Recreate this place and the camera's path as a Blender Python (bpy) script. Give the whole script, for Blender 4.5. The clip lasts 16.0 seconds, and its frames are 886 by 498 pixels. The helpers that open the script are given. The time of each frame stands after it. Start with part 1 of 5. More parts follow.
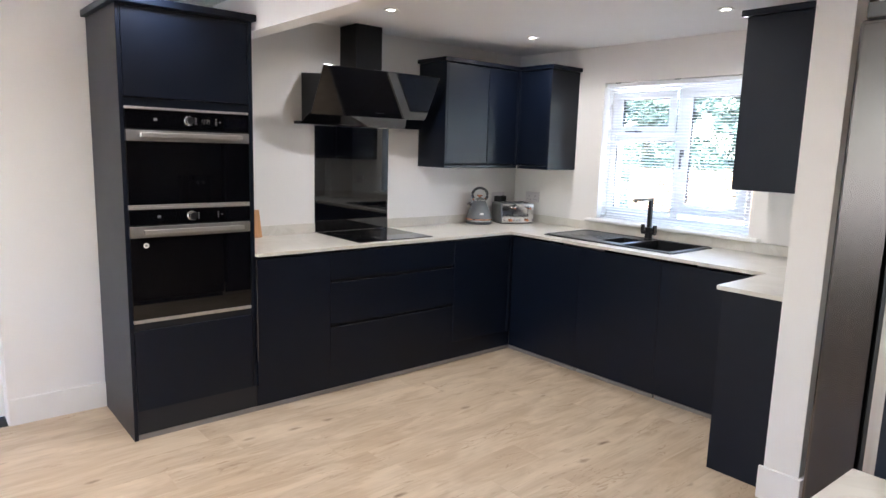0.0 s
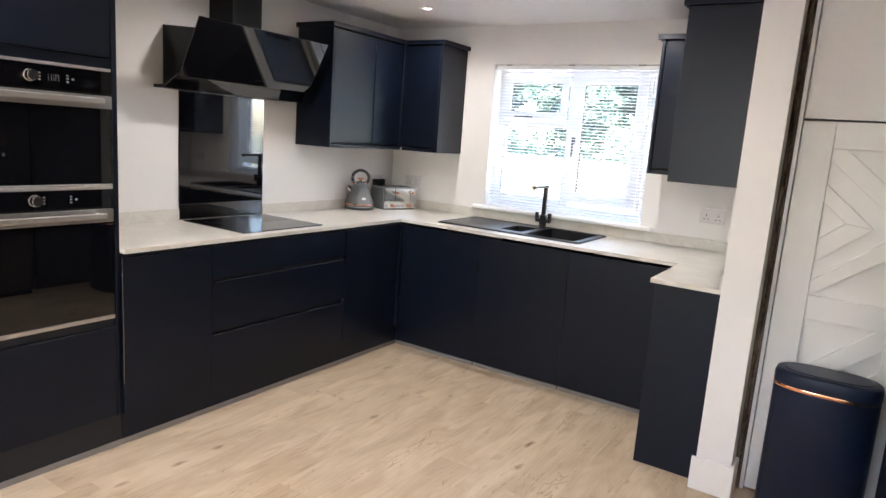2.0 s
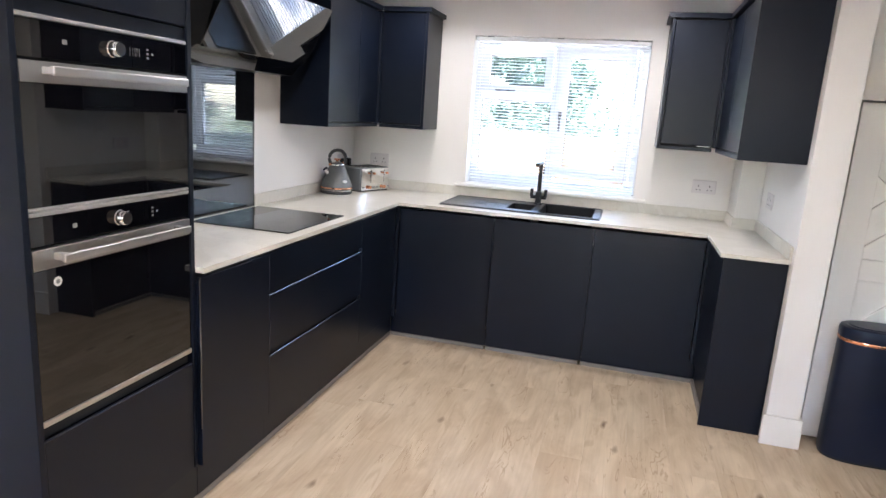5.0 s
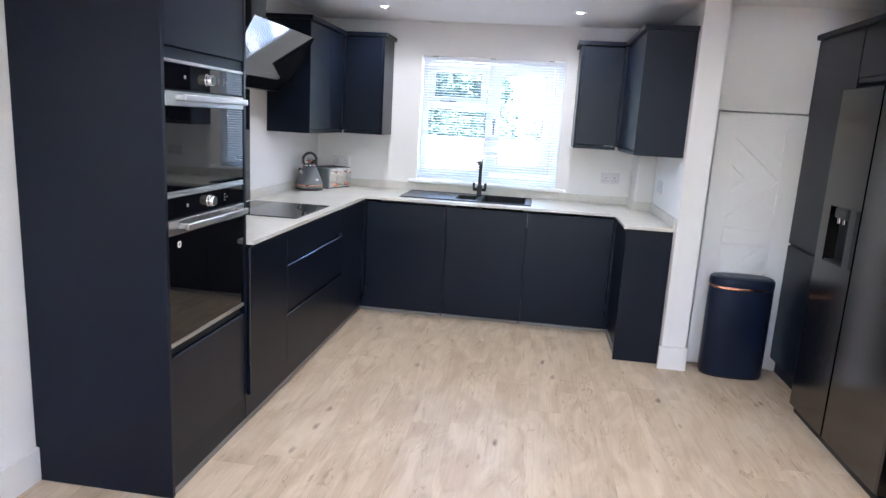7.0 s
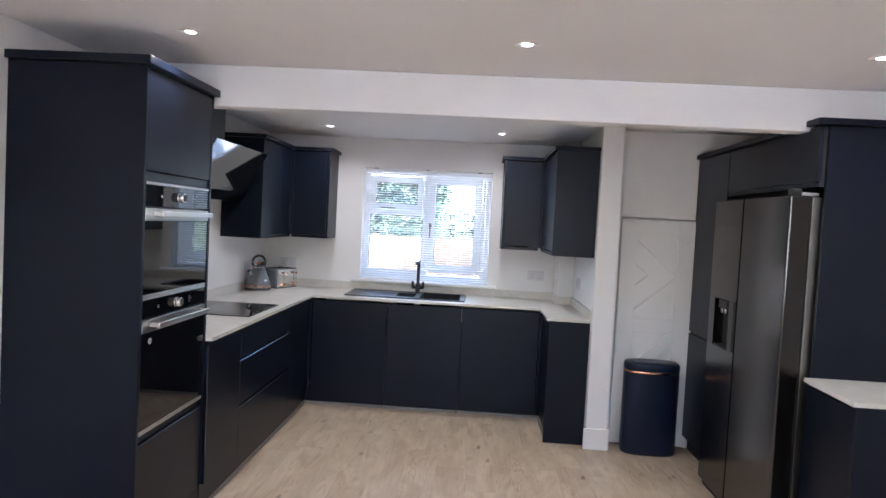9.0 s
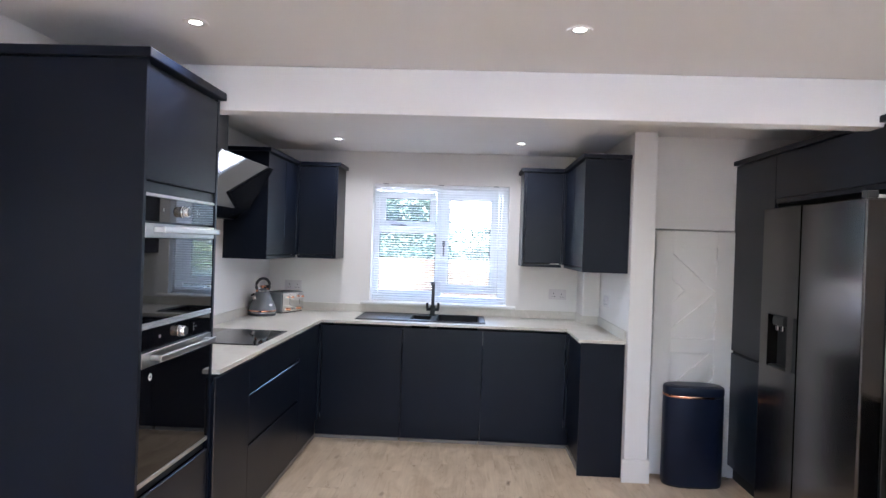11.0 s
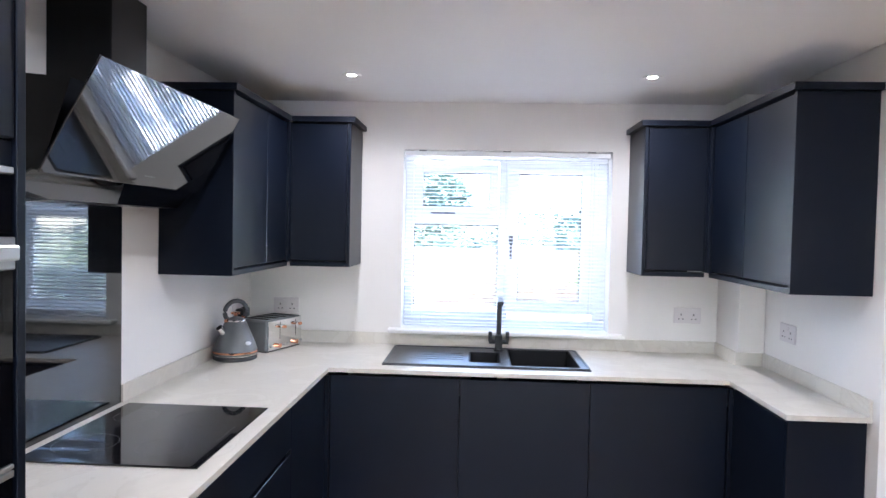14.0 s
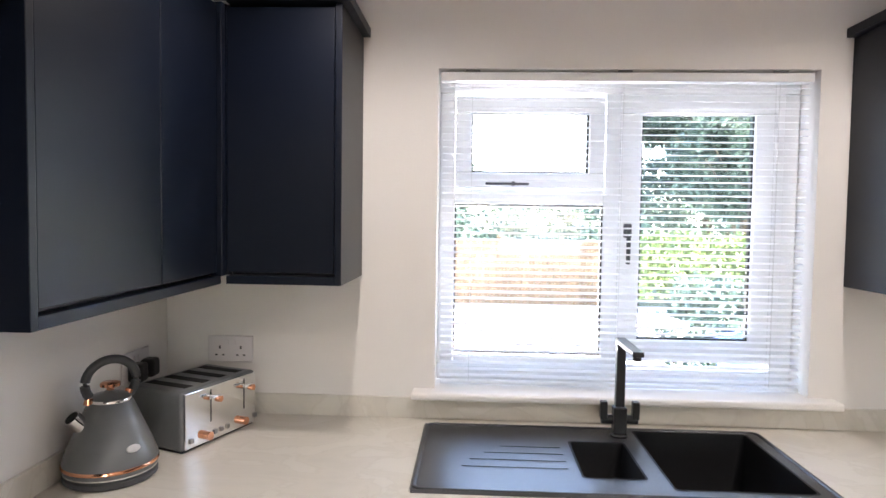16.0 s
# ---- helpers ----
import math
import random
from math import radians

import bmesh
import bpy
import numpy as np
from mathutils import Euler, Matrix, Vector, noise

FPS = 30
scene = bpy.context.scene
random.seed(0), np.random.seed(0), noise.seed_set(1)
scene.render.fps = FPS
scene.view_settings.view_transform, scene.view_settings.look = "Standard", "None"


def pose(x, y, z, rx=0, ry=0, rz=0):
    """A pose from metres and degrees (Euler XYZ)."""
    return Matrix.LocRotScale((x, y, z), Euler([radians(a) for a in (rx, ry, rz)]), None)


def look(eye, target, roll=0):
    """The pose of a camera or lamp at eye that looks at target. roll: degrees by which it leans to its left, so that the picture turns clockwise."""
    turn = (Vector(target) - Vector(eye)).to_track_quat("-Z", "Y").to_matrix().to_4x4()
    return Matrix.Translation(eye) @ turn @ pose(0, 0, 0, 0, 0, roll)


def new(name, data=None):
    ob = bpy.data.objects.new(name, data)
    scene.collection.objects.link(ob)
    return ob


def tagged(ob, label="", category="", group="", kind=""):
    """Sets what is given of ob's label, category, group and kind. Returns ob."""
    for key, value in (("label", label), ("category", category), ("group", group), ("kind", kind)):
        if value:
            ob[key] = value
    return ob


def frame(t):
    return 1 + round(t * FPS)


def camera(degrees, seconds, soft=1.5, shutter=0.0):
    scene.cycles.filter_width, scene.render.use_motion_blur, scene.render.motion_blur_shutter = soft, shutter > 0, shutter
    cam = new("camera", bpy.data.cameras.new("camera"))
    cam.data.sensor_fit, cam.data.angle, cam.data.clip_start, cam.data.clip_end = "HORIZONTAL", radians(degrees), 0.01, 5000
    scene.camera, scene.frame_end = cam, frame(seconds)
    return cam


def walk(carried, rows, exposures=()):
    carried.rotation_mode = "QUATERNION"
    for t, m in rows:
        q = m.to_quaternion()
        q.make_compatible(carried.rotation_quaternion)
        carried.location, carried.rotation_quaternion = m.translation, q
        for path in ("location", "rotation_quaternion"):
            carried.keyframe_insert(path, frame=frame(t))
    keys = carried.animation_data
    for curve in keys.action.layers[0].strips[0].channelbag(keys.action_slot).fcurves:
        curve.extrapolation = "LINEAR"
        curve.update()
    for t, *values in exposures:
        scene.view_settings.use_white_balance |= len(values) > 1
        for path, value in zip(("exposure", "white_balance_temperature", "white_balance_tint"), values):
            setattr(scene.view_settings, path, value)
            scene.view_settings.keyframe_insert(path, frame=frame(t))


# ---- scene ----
cam = camera(69.3, 16.0)
PATH = [
    (0, (-0.064, 0.275, 1.495), (-1.57, 1.554, 1.184), 1.7),
    (0.5, (-0.134, 0.28, 1.489), (-1.572, 1.633, 1.169), 2.0),
    (1, (-0.3, 0.316, 1.488), (-1.653, 1.751, 1.159), 2.4),
    (1.5, (-0.51, 0.251, 1.49), (-1.706, 1.818, 1.151), 3.5),
    (2, (-0.713, 0.2, 1.474), (-1.778, 1.857, 1.129), 4.1),
    (2.5, (-0.901, 0.255, 1.475), (-1.899, 1.952, 1.121), 4.0),
    (3, (-1.104, 0.281, 1.486), (-2.042, 2.008, 1.117), 3.9),
    (5.5, (-2.007, -0.319, 1.473), (-2.436, 1.587, 1.047), 3.7),
    (6, (-1.961, -0.546, 1.456), (-2.337, 1.37, 1.024), 3.6),
    (6.5, (-1.967, -0.784, 1.462), (-2.305, 1.142, 1.041), 3.3),
    (7, (-2.053, -1.006, 1.485), (-2.317, 0.938, 1.096), 3.3),
    (7.5, (-2.013, -1.16, 1.523), (-2.232, 0.797, 1.175), 2.7),
    (8, (-2.038, -1.316, 1.537), (-2.176, 0.66, 1.26), 3.0),
    (8.5, (-1.97, -1.367, 1.558), (-2.103, 0.621, 1.378), 2.7),
    (9, (-2.0, -1.423, 1.54), (-2.101, 0.572, 1.459), 3.0),
    (11.5, (-2.247, -0.874, 1.495), (-2.334, 1.125, 1.483), 1.8),
    (12, (-2.29, -0.607, 1.521), (-2.381, 1.39, 1.495), 1.7),
    (12.5, (-2.344, -0.36, 1.558), (-2.435, 1.638, 1.533), 1.6),
    (13, (-2.461, -0.025, 1.584), (-2.555, 1.972, 1.536), 1.5),
    (13.5, (-2.543, 0.34, 1.555), (-2.643, 2.337, 1.5), 1.3),
    (14, (-2.612, 0.733, 1.565), (-2.72, 2.729, 1.501), 1.2),
    (14.5, (-2.72, 1.131, 1.561), (-2.834, 3.126, 1.491), 1.1),
    (15, (-2.779, 1.53, 1.542), (-2.913, 3.524, 1.466), 1.0),
    (15.5, (-2.851, 1.915, 1.545), (-2.987, 3.908, 1.46), 1.0),
    (16, (-2.921, 2.317, 1.54), (-3.015, 4.313, 1.444), 0.8),
]
EXPOSURES = [
    (0.0, 4.56, 6000, 12),
    (0.5, 4.59, 6250, 13),
    (1.5, 4.64, 6450, 13),
    (3.0, 4.68, 5800, 13),
    (5.5, 4.72, 6050, 13),
    (7.0, 4.67, 5450, 12),
    (9.0, 4.10, 5650, 14),
    (11.5, 4.32, 5550, 14),
    (12.5, 4.46, 5430, 14),
    (14.5, 4.72, 5750, 15),
    (16.0, 4.26, 6550, 16),
]
walk(cam, [(t, look(eye, target, roll)) for t, eye, target, roll in PATH], EXPOSURES)

# ---- light and exposure ----
W = bpy.data.worlds.new("world")
scene.world = W
W.use_nodes = True
wn, wl = W.node_tree.nodes, W.node_tree.links
sky = wn.new("ShaderNodeTexSky")
sky.sky_type = "NISHITA"
sky.sun_disc = False
SUN_EL, SUN_ROT = radians(48), radians(112)
sky.sun_elevation, sky.sun_rotation = SUN_EL, SUN_ROT
wl.new(sky.outputs[0], wn["Background"].inputs[0])
wn["Background"].inputs[1].default_value = 0.15


sun_to = Vector((math.sin(SUN_ROT) * math.cos(SUN_EL), math.cos(SUN_ROT) * math.cos(SUN_EL), math.sin(SUN_EL)))
sun = new("sun", bpy.data.lights.new("sun", "SUN"))
sun.data.energy, sun.data.angle, sun.data.color = 5.0, radians(0.5), (1.0, 0.95, 0.88)
sun.matrix_world = look(sun_to * 30, (0, 0, 0))


daylight = new("window_daylight", bpy.data.lights.new("window_daylight", "AREA"))
daylight.data.shape, daylight.data.size, daylight.data.size_y = "RECTANGLE", 1.12, 0.93
daylight.data.energy, daylight.data.color = 0.16, (0.74, 0.86, 1.0)
daylight.matrix_world = look((-2.457, 4.409, 1.50), (-2.457, 2.0, 1.50))

# rows at y -0.12 and -1.45 are unseen, added for light
LAMPS = [(x, y) for y in (3.71, 2.51, 1.185, -0.12, -1.45) for x in (-3.216, -1.838, -0.46)
         if (x, y) not in ((-0.46, 3.71), (-0.46, 2.51))]
LAMP_W = 1.14

# ---- materials ----


def mat(name, color, rough=0.5, metal=0.0, color2=None, scale=6.0, stretch=(1, 1, 1), amount=0.5, bump=0.0, bump_scale=60.0,
        rough_var=0.05, coords="Object", per_piece=0.0, coat=0.0, spec=0.5, detail=6.0):
    m = bpy.data.materials.new(name)
    m.use_nodes = True
    nt = m.node_tree
    N, L = nt.nodes, nt.links
    bs = N["Principled BSDF"]
    bs.inputs["Base Color"].default_value = (*color, 1)
    bs.inputs["Roughness"].default_value = rough
    bs.inputs["Metallic"].default_value = metal
    bs.inputs["Coat Weight"].default_value = coat
    bs.inputs["Coat Roughness"].default_value = 0.05
    bs.inputs["Specular IOR Level"].default_value = spec
    tc = N.new("ShaderNodeTexCoord")
    mp = N.new("ShaderNodeMapping")
    mp.inputs["Scale"].default_value = stretch
    L.new(tc.outputs[coords], mp.inputs["Vector"])
    vec = mp.outputs[0]
    if color2:
        n = N.new("ShaderNodeTexNoise")
        n.inputs["Scale"].default_value = scale
        n.inputs["Detail"].default_value = detail
        L.new(vec, n.inputs["Vector"])
        r = N.new("ShaderNodeValToRGB")
        r.color_ramp.elements[0].position = 0.5 - amount / 2
        r.color_ramp.elements[1].position = 0.5 + amount / 2
        r.color_ramp.elements[0].color = (*color, 1)
        r.color_ramp.elements[1].color = (*color2, 1)
        L.new(n.outputs["Fac"], r.inputs[0])
        out = r.outputs[0]
        if per_piece:
            oi = N.new("ShaderNodeObjectInfo")
            mr = N.new("ShaderNodeMapRange")
            mr.inputs["To Min"].default_value, mr.inputs["To Max"].default_value = 1 - per_piece, 1 + per_piece
            L.new(oi.outputs["Random"], mr.inputs[0])
            vm = N.new("ShaderNodeVectorMath")
            vm.operation = "SCALE"
            L.new(out, vm.inputs[0])
            L.new(mr.outputs[0], vm.inputs["Scale"])
            out = vm.outputs[0]
        L.new(out, bs.inputs["Base Color"])
    if rough_var:
        n2 = N.new("ShaderNodeTexNoise")
        n2.inputs["Scale"].default_value = 3.0
        n2.inputs["Detail"].default_value = 5.0
        L.new(vec, n2.inputs["Vector"])
        mr = N.new("ShaderNodeMapRange")
        mr.inputs["To Min"].default_value, mr.inputs["To Max"].default_value = max(0.0, rough - rough_var), rough + rough_var
        L.new(n2.outputs["Fac"], mr.inputs[0])
        L.new(mr.outputs[0], bs.inputs["Roughness"])
    if bump:
        n3 = N.new("ShaderNodeTexNoise")
        n3.inputs["Scale"].default_value = bump_scale
        n3.inputs["Detail"].default_value = 4.0
        L.new(vec, n3.inputs["Vector"])
        b = N.new("ShaderNodeBump")
        b.inputs["Strength"].default_value = bump
        b.inputs["Distance"].default_value = 0.002
        L.new(n3.outputs["Fac"], b.inputs["Height"])
        L.new(b.outputs[0], bs.inputs["Normal"])
    return m


M_WALL = mat("wall_paint", (0.79, 0.765, 0.735), 0.7, color2=(0.82, 0.795, 0.765), scale=1.2, bump=0.15, bump_scale=140)
M_CEIL = mat("ceiling_paint", (0.84, 0.825, 0.81), 0.8, color2=(0.87, 0.855, 0.84), scale=1.0, bump=0.12, bump_scale=120)
M_TRIM = mat("white_satin_paint", (0.80, 0.775, 0.745), 0.38, color2=(0.83, 0.81, 0.78), scale=2.0, bump=0.06, bump_scale=40)
M_DOOR = mat("white_door_paint", (0.78, 0.75, 0.71), 0.42, color2=(0.81, 0.78, 0.74), scale=3.0, bump=0.08, bump_scale=50)
M_UPVC = mat("white_upvc", (0.90, 0.90, 0.91), 0.25, color2=(0.87, 0.88, 0.89), scale=2.0)
M_CAB = mat("dark_blue_cabinet", (0.0028, 0.0050, 0.0120), 0.35, spec=0.26, color2=(0.0037, 0.0064, 0.0142), scale=2.5, bump=0.05, bump_scale=260, rough_var=0.04)
# bright metal standing in for the window's glint on painted drawer lips
M_LIP_GLINT = mat("lip_glint_metal", (0.46, 0.48, 0.53), 0.16, 1.0, rough_var=0.03)
# metal of the rods that draw a highlight along cabinet edges
M_EDGE_GLINT = mat("edge_glint_metal", (0.12, 0.125, 0.14), 0.18, 1.0, rough_var=0.03)
M_CABIN = mat("dark_cabinet_gap", (0.006, 0.007, 0.010), 0.6, color2=(0.008, 0.009, 0.012))
M_GREYSTRIP = mat("grey_floor_strip", (0.25, 0.225, 0.205), 0.5, color2=(0.20, 0.18, 0.165), scale=8)
M_BLACKGLASS = mat("black_glass", (0.003, 0.003, 0.004), 0.03, rough_var=0.0, spec=0.9)
M_OVENGLASS = mat("oven_glass", (0.003, 0.003, 0.004), 0.02, rough_var=0.0, spec=0.65)
M_BAND = mat("satin_steel_band", (0.46, 0.45, 0.44), 0.33, 1.0, color2=(0.40, 0.39, 0.385), scale=30, stretch=(1, 0.1, 1), rough_var=0.03)
M_BLACKMETAL = mat("black_painted_metal", (0.006, 0.007, 0.009), 0.30, color2=(0.009, 0.010, 0.012), scale=5, spec=0.25)
M_STEEL = mat("brushed_steel", (0.66, 0.645, 0.63), 0.36, 1.0, color2=(0.60, 0.59, 0.58), scale=30, stretch=(1, 0.1, 1), rough_var=0.03, bump=0.03, bump_scale=300)
M_CHROME = mat("chrome", (0.80, 0.80, 0.80), 0.08, 1.0, rough_var=0.03)
M_COPPER = mat("polished_copper", (0.86, 0.42, 0.26), 0.16, 1.0, color2=(0.78, 0.37, 0.22), scale=12)
M_FRIDGE = mat("dark_brushed_steel", (0.108, 0.103, 0.101), 0.19, 1.0, color2=(0.114, 0.109, 0.108), scale=2, stretch=(8, 8, 0.5), rough_var=0.0, amount=0.4, bump=0.0)
# fridge steel coloured darker, for the dim reflection on the door's side
M_FRIDGESIDE_SHADE = mat("shaded_door_edge_steel", (0.058, 0.052, 0.048), 0.24, 1.0, color2=(0.048, 0.043, 0.040), scale=5, rough_var=0.02)
M_FRIDGEFL = mat("light_brushed_steel", (0.34, 0.32, 0.30), 0.35, 1.0, color2=(0.40, 0.38, 0.36), scale=3, stretch=(30, 30, 1))
# the sink's composite again, coloured darker for the shade down in the bowls
M_BOWL_SHADE = mat("shaded_composite_bowl", (0.004, 0.004, 0.005), 0.5, spec=0.15, color2=(0.006, 0.006, 0.007), scale=200)
M_SINK = mat("black_composite", (0.018, 0.019, 0.023), 0.30, spec=0.65, color2=(0.015, 0.016, 0.020), scale=220, bump=0.2, bump_scale=400)
M_TAP = mat("matt_black_tap", (0.010, 0.010, 0.011), 0.3, spec=0.3, color2=(0.024, 0.024, 0.026), scale=20)
M_SOCKET = mat("white_plastic", (0.66, 0.62, 0.62), 0.35, color2=(0.70, 0.66, 0.66), scale=5)
M_SLOT = mat("socket_holes", (0.05, 0.045, 0.045), 0.6)
M_KETTLE = mat("grey_enamel", (0.135, 0.143, 0.148), 0.34, color2=(0.155, 0.163, 0.168), scale=30, bump=0.05, bump_scale=300)
M_KBASE = mat("dark_grey_plastic", (0.05, 0.053, 0.057), 0.4, color2=(0.06, 0.062, 0.066))
M_BLACKPL = mat("black_plastic", (0.008, 0.008, 0.008), 0.4)
M_BIN = mat("navy_enamel", (0.0055, 0.0095, 0.024), 0.33, spec=0.25, color2=(0.011, 0.017, 0.037), scale=4, bump=0.04, bump_scale=200)
M_BOARD = mat("chopping_board_wood", (0.50, 0.24, 0.10), 0.5, color2=(0.62, 0.33, 0.15), scale=6, stretch=(1, 12, 1))
M_SLAT = mat("white_blind_slat", (0.86, 0.86, 0.87), 0.4, color2=(0.89, 0.89, 0.90), scale=3)
sn, sl = M_SLAT.node_tree.nodes, M_SLAT.node_tree.links
tr, mx = sn.new("ShaderNodeBsdfTranslucent"), sn.new("ShaderNodeMixShader")
tr.inputs["Color"].default_value = (0.88, 0.90, 0.93, 1)
mx.inputs[0].default_value = 0.45
sl.new(sn["Principled BSDF"].outputs[0], mx.inputs[1])
sl.new(tr.outputs[0], mx.inputs[2])
sl.new(mx.outputs[0], sn["Material Output"].inputs[0])
M_CORD = mat("white_cord", (0.7, 0.7, 0.7), 0.8)
M_BADGE = mat("white_sticker", (0.80, 0.79, 0.77), 0.4)
M_MARK = mat("grey_print", (0.20, 0.20, 0.20), 0.5)
M_RAW = mat("raw_plaster_edge", (0.055, 0.034, 0.020), 0.9, color2=(0.30, 0.24, 0.18), scale=55, stretch=(1, 1, 0.12), amount=0.30, bump=1.0, bump_scale=60)
M_DARK = mat("dark_gap", (0.01, 0.01, 0.01), 0.9)
M_PATIO = mat("pale_paving", (0.62, 0.60, 0.57), 0.8, color2=(0.54, 0.52, 0.50), scale=5, bump=0.4, bump_scale=30, per_piece=0.12)
M_LAWN = mat("grass_ground", (0.10, 0.115, 0.06), 0.9, color2=(0.15, 0.165, 0.09), scale=9, bump=0.5, bump_scale=60)
M_FENCE = mat("larch_fence", (0.20, 0.12, 0.06), 0.8, color2=(0.15, 0.09, 0.045), scale=5, stretch=(3, 3, 1), bump=0.3, bump_scale=30, per_piece=0.18)
M_LEAFD = mat("dark_leaves", (0.030, 0.056, 0.045), 0.55, color2=(0.075, 0.12, 0.08), scale=9)
M_LEAFL = mat("bright_leaves", (0.07, 0.12, 0.03), 0.6, color2=(0.12, 0.16, 0.045), scale=10)
M_BARK = mat("bark", (0.07, 0.05, 0.035), 0.9, color2=(0.12, 0.09, 0.06), scale=9, bump=0.8, bump_scale=20)
M_BLUE = mat("blue_plastic", (0.04, 0.11, 0.42), 0.4, color2=(0.05, 0.13, 0.48))
M_WHITEPL = mat("white_resin", (0.78, 0.78, 0.78), 0.5, color2=(0.74, 0.74, 0.74))

M_GLOW = bpy.data.materials.new("lamp_glow")
M_GLOW.use_nodes = True
M_GLOW.node_tree.nodes["Principled BSDF"].inputs["Base Color"].default_value = (0.9, 0.9, 0.9, 1)
M_GLOW.node_tree.nodes["Principled BSDF"].inputs["Emission Color"].default_value = (1.0, 0.93, 0.84, 1)
M_GLOW.node_tree.nodes["Principled BSDF"].inputs["Emission Strength"].default_value = 2.6

M_GLASS = bpy.data.materials.new("window_glass")
M_GLASS.use_nodes = True
g = M_GLASS.node_tree.nodes["Principled BSDF"]
g.inputs["Base Color"].default_value = (0.96, 0.98, 0.98, 1)
g.inputs["Transmission Weight"].default_value = 1.0
g.inputs["Roughness"].default_value = 0.0
g.inputs["IOR"].default_value = 1.45


def wood_floor():
    m = mat("pale_oak_plank", (0.46, 0.35, 0.25), 0.42, bump=0.12, bump_scale=90, stretch=(1, 1, 1))
    N, L = m.node_tree.nodes, m.node_tree.links
    bs = N["Principled BSDF"]
    tc, oi = N.new("ShaderNodeTexCoord"), N.new("ShaderNodeObjectInfo")
    off = N.new("ShaderNodeVectorMath")
    off.operation = "SCALE"
    comb = N.new("ShaderNodeCombineXYZ")
    comb.inputs[0].default_value, comb.inputs[1].default_value, comb.inputs[2].default_value = 37.0, 91.0, 13.0
    L.new(comb.outputs[0], off.inputs[0])
    L.new(oi.outputs["Random"], off.inputs["Scale"])
    add = N.new("ShaderNodeVectorMath")
    L.new(tc.outputs["Object"], add.inputs[0])
    L.new(off.outputs[0], add.inputs[1])

    def noise_at(sx, sy, scale, detail, dist=0.0):
        mp = N.new("ShaderNodeMapping")
        mp.inputs["Scale"].default_value = (sx, sy, 1)
        L.new(add.outputs[0], mp.inputs[0])
        n = N.new("ShaderNodeTexNoise")
        n.inputs["Scale"].default_value, n.inputs["Detail"].default_value = scale, detail
        n.inputs["Distortion"].default_value = dist
        L.new(mp.outputs[0], n.inputs["Vector"])
        return n.outputs["Fac"], mp

    def ramp(src, a, ca, b, cb):
        r = N.new("ShaderNodeValToRGB")
        r.color_ramp.elements[0].position, r.color_ramp.elements[1].position = a, b
        r.color_ramp.elements[0].color, r.color_ramp.elements[1].color = (*ca, 1), (*cb, 1)
        L.new(src, r.inputs[0])
        return r.outputs[0]

    def mix(kind, fac, a, b):
        x = N.new("ShaderNodeMix")
        x.data_type, x.blend_type = "RGBA", kind
        x.inputs["Factor"].default_value = fac
        L.new(a, x.inputs["A"])
        L.new(b, x.inputs["B"])
        return x.outputs["Result"]

    broad, _ = noise_at(4, 1.3, 1.8, 4, 1.0)
    fine, _ = noise_at(70, 3.0, 1.0, 6, 0.3)
    base = ramp(broad, 0.34, (0.48, 0.360, 0.242), 0.64, (0.63, 0.505, 0.365))
    grain = ramp(fine, 0.36, (0.90, 0.885, 0.87), 0.60, (1.0, 1.0, 1.0))
    col = mix("MULTIPLY", 0.75, base, grain)
    vo = N.new("ShaderNodeTexVoronoi")
    mpk = N.new("ShaderNodeMapping")
    mpk.inputs["Scale"].default_value = (7.5, 2.9, 1)
    L.new(add.outputs[0], mpk.inputs[0])
    warp, _ = noise_at(14, 5, 1.0, 3)
    wv = N.new("ShaderNodeVectorMath")
    wv.operation = "MULTIPLY_ADD"
    wv.inputs[1].default_value = (0.35, 0.35, 0)
    L.new(warp, wv.inputs[0])
    L.new(mpk.outputs[0], wv.inputs[2])
    vo.inputs["Scale"].default_value = 1.0
    L.new(wv.outputs[0], vo.inputs["Vector"])
    knots = ramp(vo.outputs["Distance"], 0.035, (0.27, 0.19, 0.12), 0.135, (1.0, 1.0, 1.0))
    col = mix("MULTIPLY", 0.95, col, knots)
    vein, _ = noise_at(11, 1.5, 1.0, 3, 2.2)
    cracks = N.new("ShaderNodeValToRGB")
    ce = cracks.color_ramp.elements
    ce[0].position, ce[0].color = 0.553, (1, 1, 1, 1)
    ce[1].position, ce[1].color = 0.587, (1, 1, 1, 1)
    mid = ce.new(0.570)
    mid.color = (0.50, 0.38, 0.27, 1)
    L.new(vein, cracks.inputs[0])
    patch, _ = noise_at(5, 2.0, 1.0, 2)
    spots = ramp(patch, 0.48, (0, 0, 0), 0.56, (1, 1, 1))
    keep = N.new("ShaderNodeMix")
    keep.data_type = "RGBA"
    L.new(spots, keep.inputs["Factor"])
    keep.inputs["A"].default_value = (1, 1, 1, 1)
    L.new(cracks.outputs[0], keep.inputs["B"])
    col = mix("MULTIPLY", 0.65, col, keep.outputs["Result"])
    streak, _ = noise_at(13, 2.6, 1.0, 5, 1.6)
    st = ramp(streak, 0.28, (0.66, 0.58, 0.50), 0.40, (1.0, 1.0, 1.0))
    col = mix("MULTIPLY", 0.5, col, st)
    mr = N.new("ShaderNodeMapRange")
    mr.inputs["To Min"].default_value, mr.inputs["To Max"].default_value = 0.97, 1.035
    L.new(oi.outputs["Random"], mr.inputs[0])
    vm = N.new("ShaderNodeVectorMath")
    vm.operation = "SCALE"
    L.new(col, vm.inputs[0])
    L.new(mr.outputs[0], vm.inputs["Scale"])
    L.new(vm.outputs[0], bs.inputs["Base Color"])
    return m


